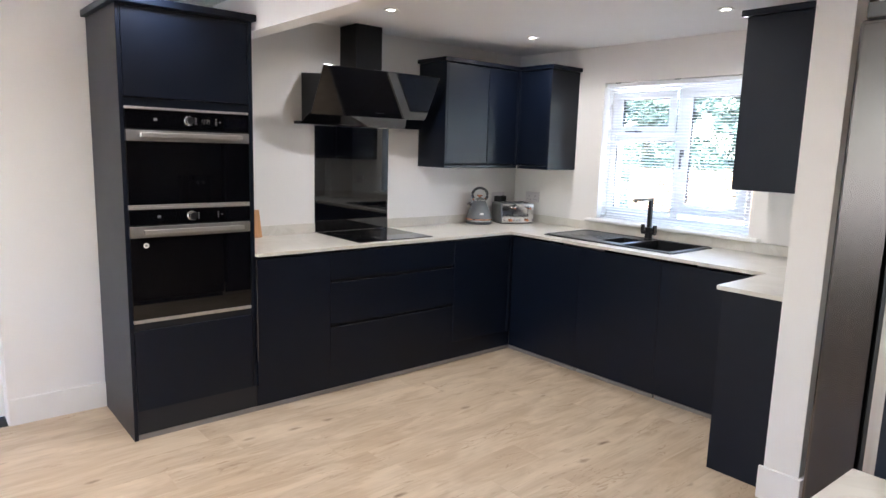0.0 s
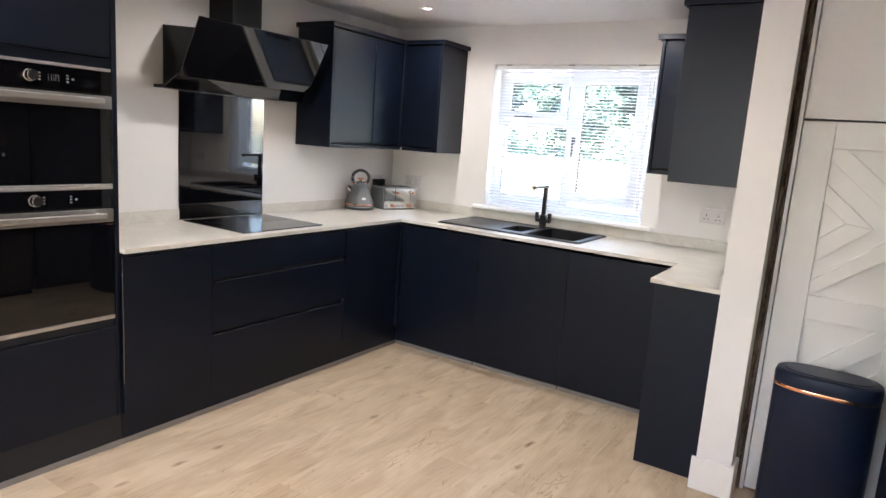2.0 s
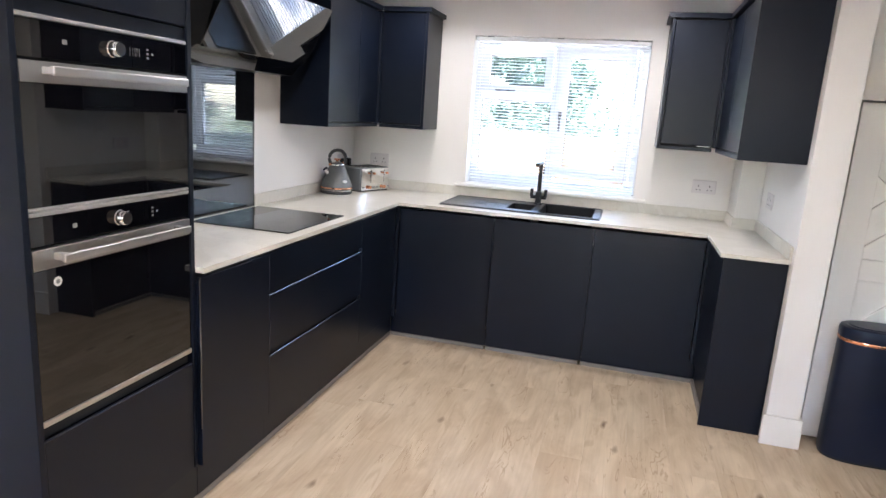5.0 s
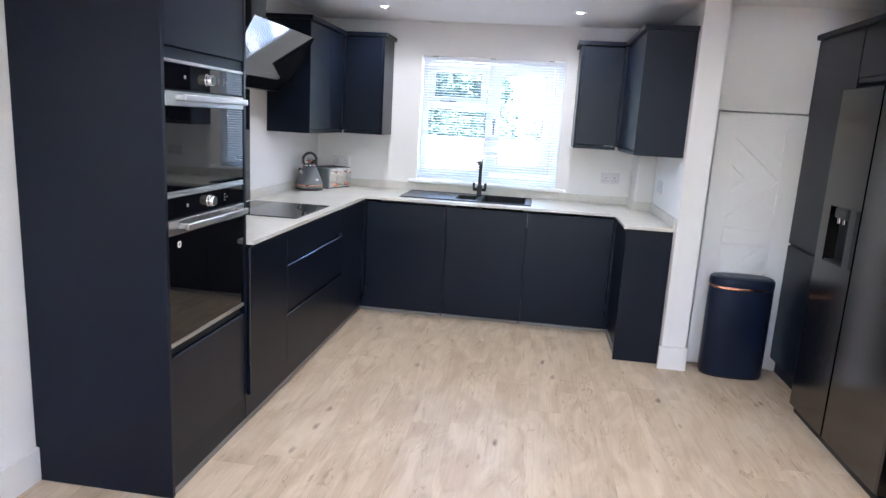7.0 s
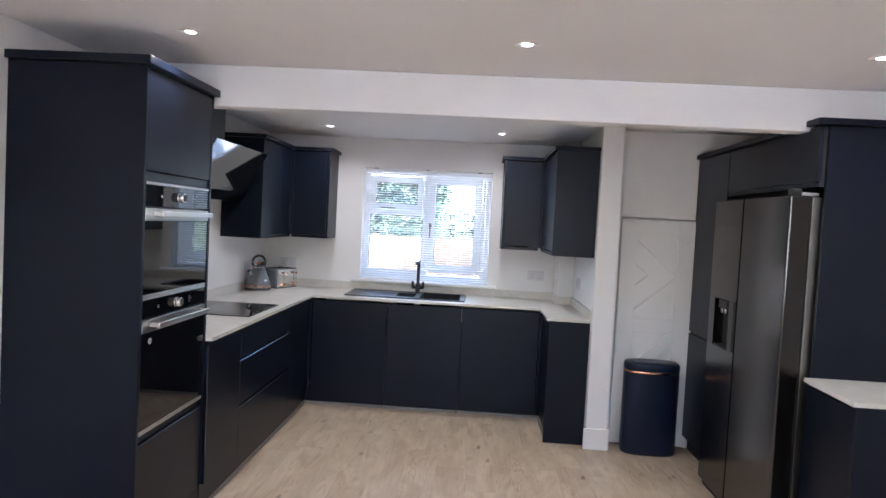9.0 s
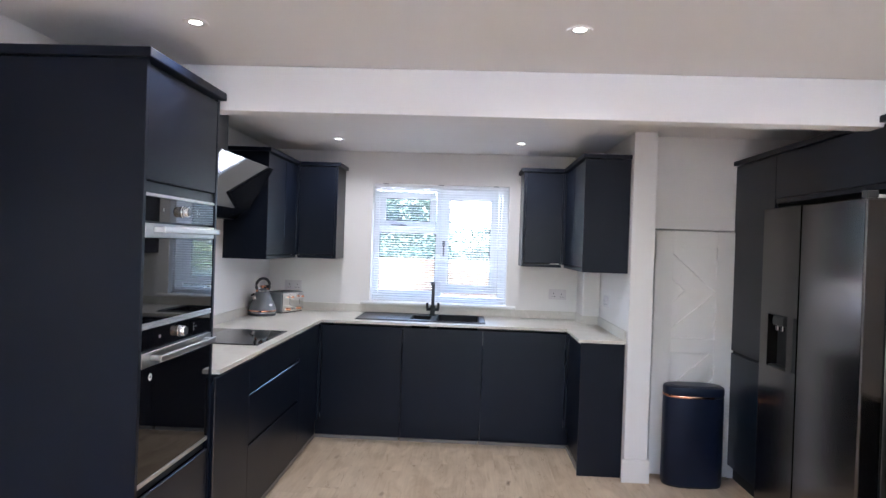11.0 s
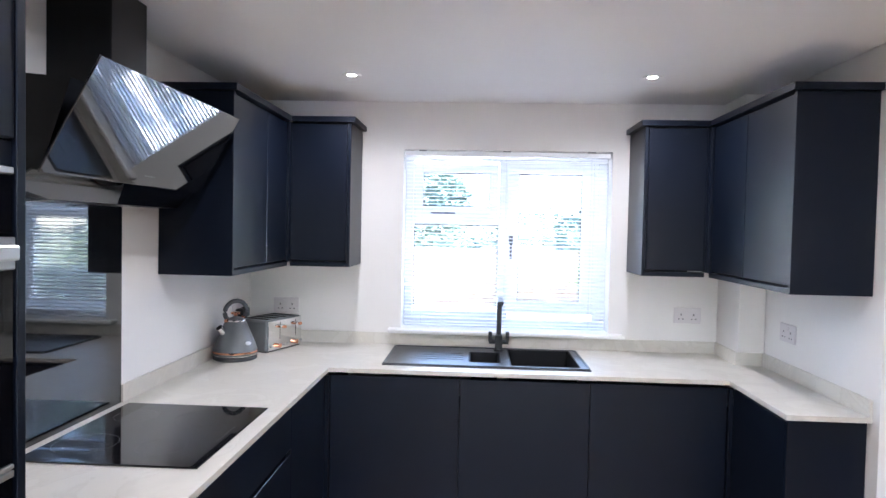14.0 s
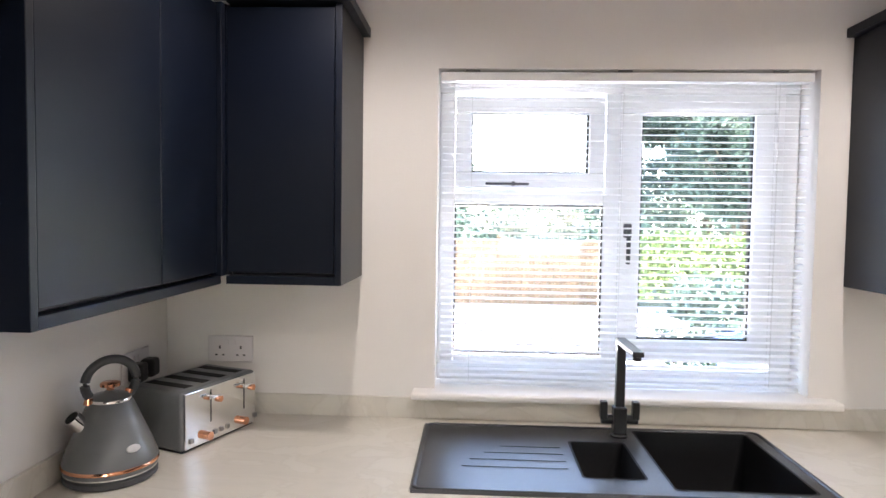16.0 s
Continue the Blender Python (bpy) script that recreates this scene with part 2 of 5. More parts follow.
def stone_top():
    m = mat("pale_stone_worktop", (0.70, 0.67, 0.62), 0.30, bump=0.02, bump_scale=60)
    N, L = m.node_tree.nodes, m.node_tree.links
    bs = N["Principled BSDF"]
    tc = N.new("ShaderNodeTexCoord")
    n = N.new("ShaderNodeTexNoise")
    n.inputs["Scale"].default_value, n.inputs["Detail"].default_value, n.inputs["Distortion"].default_value = 3.2, 9, 2.2
    L.new(tc.outputs["Object"], n.inputs["Vector"])
    r = N.new("ShaderNodeValToRGB")
    cr = r.color_ramp
    cr.elements[0].position, cr.elements[0].color = 0.30, (0.601, 0.567, 0.503, 1)
    cr.elements[1].position, cr.elements[1].color = 0.66, (0.682, 0.643, 0.573, 1)
    e = cr.elements.new(0.47)
    e.color = (0.651, 0.612, 0.542, 1)
    e = cr.elements.new(0.50)
    e.color = (0.614, 0.576, 0.507, 1)
    e = cr.elements.new(0.53)
    e.color = (0.669, 0.634, 0.569, 1)
    L.new(n.outputs["Fac"], r.inputs[0])
    L.new(r.outputs[0], bs.inputs["Base Color"])
    return m


M_OAK, M_STONE = wood_floor(), stone_top()

# ---- builders ----


def thing(name, loc, label="", category="", group="", rz=0.0):
    ob = new(name)
    ob.empty_display_size = 0.1
    ob.matrix_basis = pose(*loc, 0, 0, rz)
    return tagged(ob, label, category, group)


def top_of(ob):
    while ob.parent:
        ob = ob.parent
    return ob


def finish(bm, material, smooth=False):
    me = bpy.data.meshes.new("mesh")
    bmesh.ops.recalc_face_normals(bm, faces=bm.faces)
    if smooth:
        for f in bm.faces:
            f.smooth = True
    bm.to_mesh(me)
    bm.free()
    me.materials.append(material)
    if smooth:
        me.set_sharp_from_angle(angle=radians(40))
    return me


def part(name, bm, material, parent=None, label="", local=False, smooth=False, kind=""):
    """Links bm as one mesh object under parent. World coordinates unless local."""
    if parent is not None and not local:
        m = top_of(parent).matrix_basis.inverted()
        bmesh.ops.transform(bm, matrix=m, verts=bm.verts)
    ob = new(name, finish(bm, material, smooth))
    ob.parent = parent
    return tagged(ob, label, kind=kind)


def box(bm, x0, y0, z0, x1, y1, z1, bev=0.0, seg=2):
    vs = [bm.verts.new((x, y, z)) for x in (x0, x1) for y in (y0, y1) for z in (z0, z1)]
    fs = [bm.faces.new([vs[i] for i in q]) for q in
          ((0, 1, 3, 2), (4, 6, 7, 5), (0, 4, 5, 1), (2, 3, 7, 6), (0, 2, 6, 4), (1, 5, 7, 3))]
    if bev:
        es = list({e for f in fs for e in f.edges})
        bmesh.ops.bevel(bm, geom=es, offset=bev, segments=seg, affect="EDGES", profile=0.5)
    return bm


def B(*a, bev=0.0, seg=2):
    return box(bmesh.new(), *a, bev=bev, seg=seg)


def prism(bm, pts, z0, z1):
    """Upright prism over a plan outline."""
    lo, hi = [bm.verts.new((x, y, z0)) for x, y in pts], [bm.verts.new((x, y, z1)) for x, y in pts]
    n = len(pts)
    bm.faces.new(lo[::-1])
    bm.faces.new(hi)
    for i in range(n):
        bm.faces.new((lo[i], lo[(i + 1) % n], hi[(i + 1) % n], hi[i]))
    return bm


def lathe(bm, profile, seg=40, center=(0, 0, 0), sx=1.0, sy=1.0, caps=True):
    rings = []
    for r, z in profile:
        rings.append([bm.verts.new((center[0] + sx * r * math.cos(2 * math.pi * i / seg),
                                    center[1] + sy * r * math.sin(2 * math.pi * i / seg), center[2] + z)) for i in range(seg)])
    for a, b in zip(rings, rings[1:]):
        for i in range(seg):
            bm.faces.new((a[i], a[(i + 1) % seg], b[(i + 1) % seg], b[i]))
    if caps:
        bm.faces.new(rings[0][::-1])
        bm.faces.new(rings[-1])
    return bm


def rod(bm, path, r, seg=10, flat=1.0):
    """A tube of radius r along a path."""
    rings = []
    P = [Vector(p) for p in path]
    up = Vector((0.013, 0.02, 1))
    for i, p in enumerate(P):
        d = (P[min(i + 1, len(P) - 1)] - P[max(i - 1, 0)]).normalized()
        a = d.cross(up)
        a = a.normalized() if a.length > 1e-4 else Vector((1, 0, 0))
        b = d.cross(a).normalized()
        rings.append([bm.verts.new(p + r * (math.cos(2 * math.pi * k / seg) * a * flat + math.sin(2 * math.pi * k / seg) * b)) for k in range(seg)])
    for a, b in zip(rings, rings[1:]):
        for k in range(seg):
            bm.faces.new((a[k], a[(k + 1) % seg], b[(k + 1) % seg], b[k]))
    bm.faces.new(rings[0][::-1])
    bm.faces.new(rings[-1])
    return bm


def setting(name, bm, material, label=""):
    return tagged(part(name, bm, material), label, kind="structure")


# ---- the room ----
XW, YN, ZC = -3.905, 4.33, 2.27
XE, YS = 0.24, -3.5
floor = setting("floor", B(XW - 0.2, YS - 0.2, -0.16, XE + 0.9, YN + 0.2, -0.012), M_DARK, "pale oak laminate floor of long planks")

bm = bmesh.new()
box(bm, XW - 0.25, -1.85 + 2.46, -0.15, XW, YN + 0.28, ZC)
box(bm, XW - 0.25, YS - 0.25, -0.15, XW, -0.22, ZC)
box(bm, XW - 0.25, -0.22, 2.08, XW, 0.61, ZC)
setting("wall_west", bm, M_WALL, "off-white painted plaster wall")
WX0, WX1, WZ0, WZ1 = -3.037, -1.878, 1.0, 2.005
bm = bmesh.new()
box(bm, XW, YN, -0.15, WX0, YN + 0.28, ZC)
box(bm, WX1, YN, -0.15, XE + 1.0, YN + 0.28, ZC)
box(bm, WX0, YN, -0.15, WX1, YN + 0.28, WZ0 - 0.03)
box(bm, WX0, YN, WZ1, WX1, YN + 0.28, ZC)
setting("wall_north", bm, M_WALL, "off-white painted plaster wall with a window opening")
bm = bmesh.new()
box(bm, -1.155, 3.10, -0.02, -1.010, YN, ZC)
setting("wall_nib", bm, M_WALL, "off-white plastered end of a short wall")
bm = bmesh.new()
box(bm, XE, 1.0, -0.15, XE + 0.2, YN, ZC)
box(bm, XE + 0.2, 1.0, -0.15, XE + 0.9, 1.2, ZC)
box(bm, XE + 0.7, YS, -0.15, XE + 0.9, 1.0, ZC)
setting("wall_east", bm, M_WALL, "off-white painted plaster wall")
bm = bmesh.new()
box(bm, XW, YS - 0.25, -0.15, -2.5, YS, ZC)
box(bm, -1.2, YS - 0.25, -0.15, XE + 0.9, YS, ZC)
box(bm, -2.5, YS - 0.25, -0.15, -1.2, YS, 0.98)
box(bm, -2.5, YS - 0.25, 2.08, -1.2, YS, ZC)
setting("wall_south", bm, M_WALL, "off-white painted plaster wall")
setting("ceiling", B(XW - 0.25, YS - 0.25, ZC, XE + 0.9, YN + 0.28, ZC + 0.15), M_CEIL, "smooth white painted ceiling")
setting("ceiling_beam", B(XW, 1.737, 2.066, XE, 1.845, ZC - 0.002, bev=0.002), M_CEIL, "white plastered beam under the ceiling")
setting("pipe_boxing", B(-1.288, 4.035, 0.0, -1.157, YN - 0.002, ZC - 0.002, bev=0.002), M_WALL, "off-white boxed-in pipe in the corner")
# cupboard under the stairs: wall over and beside the door
DY = 3.26
bm = bmesh.new()
box(bm, -0.962, DY + 0.004, 1.652, XE, DY + 0.1, ZC)
box(bm, -0.426, DY + 0.004, 0.0, XE, DY + 0.1, 1.652)
setting("wall_panel", bm, M_DOOR, "flush white painted panel above a small door")
setting("frame_strip", B(-0.981, DY - 0.02, 0.0, -0.965, DY + 0.1, ZC, bev=0.001), M_TRIM, "white painted door lining")
bm = bmesh.new()
raw_rnd = random.Random(9)
xs_raw = [-1.0095 + 0.0275 * i / 6 for i in range(7)]
rows_raw = []
for j in range(181):
    z = (ZC - 0.001) * j / 180
    rows_raw.append([bm.verts.new((x, 3.224 + (0.0 if i in (0, 6) else raw_rnd.uniform(0.0, 0.012) + (0.010 if i in (3, 4) else 0.0)), z)) for i, x in enumerate(xs_raw)])
for r0, r1 in zip(rows_raw, rows_raw[1:]):
    for i in range(6):
        bm.faces.new((r0[i], r0[i + 1], r1[i + 1], r1[i]))
setting("raw_edge", bm, M_RAW, "rough unfinished plaster edge with old paint")
setting("raw_edge_core", B(-1.0095, 3.248, 0.0, -0.982, DY + 0.1, ZC - 0.001), M_DARK, "dark core behind the rough plaster edge")

# made-up panel that closes the west doorway against daylight
setting("doorway_blank", B(XW - 0.20, -0.2205, 0.0, XW - 0.155, 0.6105, 2.081), M_TRIM, "white panel added to shut daylight out of the doorway")

# skirting boards
def skirting(name, x0, y0, x1, y1, h=0.15):
    bm = B(x0, y0, 0.0, x1, y1, h, bev=0.003)
    return setting(name, bm, M_TRIM, "white painted skirting board")


skirting("baseboard_west", XW, 0.612, XW + 0.016, 1.072, 0.142)
skirting("baseboard_nib", -1.172, 3.083, -0.994, 3.099, 0.15)
skirting("baseboard_nib_side", -1.0095, 3.0995, -0.994, 3.220, 0.15)

# door of the cupboard
door = thing("cupboard_door", (-0.71, DY, 0), "small white painted door with raised geometric mouldings, closed", "door")
leaf = part("door_leaf", B(-0.961, DY, 0.012, -0.430, DY + 0.036, 1.6435, bev=0.002), M_DOOR, door)


def raised(name, pts, t):
    """A raised board on the door, of the outline pts in x and z."""
    bm = bmesh.new()
    back, front = [[bm.verts.new((x, y, z)) for x, z in pts] for y in (DY - 0.0004, DY - t)]
    face = bm.faces.new(front)
    for i in range(len(pts)):
        bm.faces.new((back[i], back[(i + 1) % len(pts)], front[(i + 1) % len(pts)], front[i]))
    bmesh.ops.bevel(bm, geom=list(face.edges), offset=0.0012, segments=1, affect="EDGES")
    part(name, bm, M_DOOR, door)


JX0, JX1 = -0.842, -0.551
raised("stile", [(-0.9605, 0.014), (JX0, 0.014), (JX0, 1.6425), (-0.9605, 1.6425)], 0.0200)
raised("stile", [(JX1, 0.014), (-0.4305, 0.014), (-0.4305, 1.6425), (JX1, 1.6425)], 0.0200)
for z0, z1 in ((1.5365, 1.6425), (0.830, 0.930), (0.014, 0.120)):
    raised("rail", [(JX0 + 0.0004, z0), (JX1 - 0.0004, z0), (JX1 - 0.0004, z1), (JX0 + 0.0004, z1)], 0.0195)
K0, K1 = JX0 + 0.0004, JX1 - 0.0004
for pts in (
        [(K0, 1.490), (K1, 1.237), (K1, 1.330), (-0.790, 1.536), (K0, 1.536)],
        [(K0, 1.320), (-0.7535, 1.243), (-0.656, 1.232), (K0, 1.394)],
        [(K0, 1.070), (-0.656, 1.231), (-0.7535, 1.242), (K0, 1.166)],
        [(K0, 0.931), (-0.834, 0.931), (K1, 1.153), (K1, 1.236), (K0, 0.990)],
        [(K0, 0.500), (K1, 0.755), (K1, 0.829), (-0.580, 0.829), (K0, 0.595)],
        [(K0, 0.305), (K1, 0.562), (K1, 0.662), (K0, 0.405)]):
    raised("brace", pts, 0.0190)

# ---- the window ----
win = thing("window_1", (-2.457, 4.46, 1.0), "white plastic window with two casements", "window")
FY0, FY1 = 4.445, 4.51
win["kind"] = "structure"


def ring_frame(x0, z0, x1, z1, w, y0, y1, bev=0.006):
    bm = bmesh.new()
    for a in ((x0, z0, x1, z0 + w), (x0, z1 - w, x1, z1), (x0, z0 + w + 1e-4, x0 + w, z1 - w - 1e-4), (x1 - w, z0 + w + 1e-4, x1, z1 - w - 1e-4)):
        box(bm, a[0], y0, a[1], a[2], y1, a[3], bev=bev)
    return bm


outer = part("window_frame", ring_frame(WX0, WZ0 + 0.001, WX1, WZ1 - 0.001, 0.052, FY0, FY1), M_UPVC, win)
part("mullion", B(-2.496, FY0 + 0.001, 1.053, -2.434, FY1 - 0.001, 1.952, bev=0.005), M_UPVC, win)
part("transom", B(-2.984, FY0 + 0.001, 1.590, -2.497, FY1 - 0.001, 1.640, bev=0.005), M_UPVC, win)
part("frame_bead", B(-1.956, FY0 - 0.012, 1.053, -1.9305, FY0 - 0.001, 1.952, bev=0.003), M_UPVC, win)
part("frame_bead", B(-2.984, FY0 - 0.006, 1.053, -2.497, FY0 - 0.001, 1.090, bev=0.002), M_UPVC, win)
for name, x0, z0, x1, z1, w in (("top_sash", -2.984, 1.640, -2.500, 1.937, 0.052), ("side_sash", -2.450, 1.085, -1.958, 1.953, 0.068)):
    s = part(name, ring_frame(x0, z0, x1, z1, w, FY0 - 0.022, FY0 - 0.002, bev=0.005), M_UPVC, win)
    gk = part("gasket", ring_frame(x0 + w, z0 + w, x1 - w, z1 - w, 0.005, FY0 - 0.010, FY0 + 0.01, bev=0), M_BLACKPL, s)
    p = part("pane", B(x0 + w + 0.001, FY0 + 0.012, z0 + w + 0.001, x1 - w - 0.001, FY0 + 0.016, z1 - w - 0.001), M_GLASS, s)
    p.visible_shadow = False
gk = part("gasket", ring_frame(-2.984, 1.091, -2.497, 1.589, 0.005, FY0 + 0.008, FY0 + 0.02, bev=0), M_BLACKPL, win)
p = part("pane", B(-2.978, FY0 + 0.022, 1.097, -2.503, FY0 + 0.026, 1.583), M_GLASS, win)
p.visible_shadow = False
bm = B(-2.80, FY0 - 0.045, 1.648, -2.79, FY0 - 0.022, 1.662, bev=0.002)
box(bm, -2.885, FY0 - 0.048, 1.650, -2.745, FY0 - 0.038, 1.658, bev=0.003)
part("window_handle", bm, M_KBASE, win, "dark grey metal stay")
bm = B(-2.436, FY0 - 0.040, 1.485, -2.412, FY0 - 0.022, 1.53, bev=0.003)
box(bm, -2.430, FY0 - 0.052, 1.40, -2.417, FY0 - 0.040, 1.51, bev=0.003)
part("window_handle", bm, M_KBASE, win, "dark grey metal handle")
part("window_sill", B(-3.106, 4.268, 0.975, -1.798, FY0 + 0.01, 0.999, bev=0.008, seg=3), M_TRIM, win, "white painted window board")

blind = thing("venetian_blind", (-2.457, 4.375, 1.0), "white slatted blind, lowered with open slats", "blind")
part("headrail", B(-3.03, 4.350, 1.972, -1.885, 4.392, 2.000, bev=0.003), M_UPVC, blind)
for x in (-2.93, -2.46, -1.99):
    part("bracket", B(x - 0.022, 4.340, 1.9985, x + 0.022, 4.349, 2.0040, bev=0.001), M_MARK, blind, "small grey metal bracket")
part("bottom_rail", B(-3.022, 4.358, 1.008, -1.893, 4.384, 1.020, bev=0.004), M_SLAT, blind)
for x in (-2.93, -2.46, -1.985):
    bm = bmesh.new()
    for yy in (4.3585, 4.3835):
        box(bm, x - 0.0008, yy - 0.0006, 1.02, x + 0.0008, yy + 0.0006, 1.972)
    part("cord", bm, M_CORD, blind)
part("tilt_wand", rod(bmesh.new(), [(-2.985, 4.346, 1.965), (-2.985, 4.344, 1.45)], 0.0025, 6), M_UPVC, blind)
bm = bmesh.new()
prof = [(-0.0125, -0.0012), (-0.006, 0.0008), (0.0, 0.0014), (0.006, 0.0008), (0.0125, -0.0012)]
ca, sa = math.cos(radians(8)), math.sin(radians(8))
top = [[bm.verts.new((x, 4.371 + a * ca - b * sa, a * sa + b * ca)) for a, b in prof] for x in (-3.022, -1.893)]
bot = [[bm.verts.new((x, 4.371 + a * ca - b * sa, a * sa + b * ca - 0.0006)) for a, b in prof] for x in (-3.022, -1.893)]
for i in range(4):
    bm.faces.new((top[0][i], top[1][i], top[1][i + 1], top[0][i + 1]))
    bm.faces.new((bot[0][i + 1], bot[1][i + 1], bot[1][i], bot[0][i]))
for r in (0, 4):
    bm.faces.new((top[0][r], top[1][r], bot[1][r], bot[0][r]))
bmesh.ops.translate(bm, verts=bm.verts, vec=(2.457, -4.375, 0.0))
slat_mesh = finish(bm, M_SLAT, True)
for i in range(45):
    s = new("slat", slat_mesh)
    s.parent = blind
    s.location = (0, 0, 0.036 + i * 0.0209)

# ---- downlights ----
for i, (x, y) in enumerate(LAMPS):
    d = thing("ceiling_downlight", (x, y, ZC), "small round recessed ceiling spotlight with white rim, lit", "ceiling light", "ceiling spotlights")
    bm = lathe(bmesh.new(), [(0.030, -0.004), (0.043, -0.005), (0.046, -0.001), (0.046, 0.0), (0.030, 0.0)], 28, (x, y, ZC - 0.0002), caps=False)
    part("rim", bm, M_TRIM, d, smooth=True)
    bm = lathe(bmesh.new(), [(0.0298, -0.0035), (0.0215, -0.0015)], 28, (x, y, ZC - 0.0002), caps=False)
    part("reflector", bm, M_STEEL, d, "satin metal inner ring", smooth=True)
    bm = lathe(bmesh.new(), [(0.0212, -0.0015), (0.012, -0.0028)], 24, (x, y, ZC))
    part("lens", bm, M_GLOW, d)
    lamp = new("downlight_lamp", bpy.data.lights.new("downlight_lamp", "SPOT"))
    lamp.data.energy, lamp.data.color = LAMP_W, (1.0, 0.95, 0.89)
    lamp.data.spot_size, lamp.data.spot_blend, lamp.data.shadow_soft_size = radians(164), 0.8, 0.03
    lamp.matrix_world = pose(x, y, ZC - 0.035)

# ---- kitchen units ----
DW = "matt dark navy blue "


def slab(parent, name, axis, face, a0, a1, z0, z1, t=0.020, out=1, material=None, bev=0.0026, label=""):
    """A door or drawer front: face is its outer plane; it spans a0..a1 along the other axis."""
    inner = face - out * t
    lo, hi = min(face, inner), max(face, inner)
    if axis == "x":
        bm = B(lo, a0, z0, hi, a1, z1, bev=bev)
    else:
        bm = B(a0, lo, z0, a1, hi, z1, bev=bev)
    return part(name, bm, material or M_CAB, parent, label)


def grip_slab(parent, name, axis, face, a0, a1, z0, z1, out=1, deep=False):
    """A front whose top edge is cut back for the fingers."""
    bm = bmesh.new()
    prof = [(0, z0), (0, z1 - 0.004), (0.004, z1), (0.010, z1), (0.013, z1 - 0.022), (0.020, z1 - 0.022), (0.020, z0)]
    if deep:
        prof = [(0, z0), (0, z1 - 0.0012), (0.0012, z1), (0.0155, z1), (0.0165, z1 - 0.022), (0.020, z1 - 0.022), (0.020, z0)]
    ends = []
    for a in (a0, a1):
        ends.append([bm.verts.new((face - out * d, a, z) if axis == "x" else (a, face - out * d, z)) for d, z in prof])
    n = len(prof)
    for i in range(n):
        bm.faces.new((ends[0][i], ends[1][i], ends[1][(i + 1) % n], ends[0][(i + 1) % n]))
    bm.faces.new(ends[0][::-1])
    bm.faces.new(ends[1])
    return part(name, bm, M_CAB, parent)


FX, FYK, PX = -3.312, 3.692, -1.443   # outer planes of the three runs of doors
DT, DB = 0.868, 0.152                 # top and bottom of the base doors

# tall oven housing
t = thing("oven_housing", (-3.62, 1.39, 0), "tall matt dark navy cupboard with two ovens and a cornice", "kitchen unit")
part("side_panel", B(XW + 0.001, 1.070, 0.0, -3.329, 1.089, 2.104, bev=0.0015), M_CAB, t)
part("side_panel", B(XW + 0.001, 1.695, 0.152, -3.329, 1.714, 2.104, bev=0.0015), M_CAB, t)
bm = bmesh.new()
for z0, z1 in ((0.152, 0.172), (0.560, 0.598), (1.646, 1.684), (2.084, 2.103)):
    box(bm, XW + 0.02, 1.0895, z0, -3.352, 1.6945, z1)
box(bm, XW + 0.002, 1.0895, 0.0, XW + 0.018, 1.6945, 2.103)
box(bm, -3.355, 1.0895, 0.028, -3.3375, 1.7145, 0.150)
part("carcass", bm, M_CABIN, t)
part("filler", B(-3.352, 1.0895, 1.648, -3.338, 1.6945, 1.686, bev=0.001), M_CAB, t)
bm = B(XW + 0.001, 1.046, 2.105, -3.306, 1.733, 2.139, bev=0.004)
part("cornice", bm, M_CAB, t)
slab(t, "door", "x", -3.331, 1.0915, 1.6925, 1.690, 2.092)
grip_slab(t, "door", "x", -3.331, 1.0915, 1.6925, DB, 0.562)
part("plinth_strip", B(-3.352, 1.0895, 0.001, -3.334, 1.7155, 0.027), M_GREYSTRIP, t, "pale grey strip")


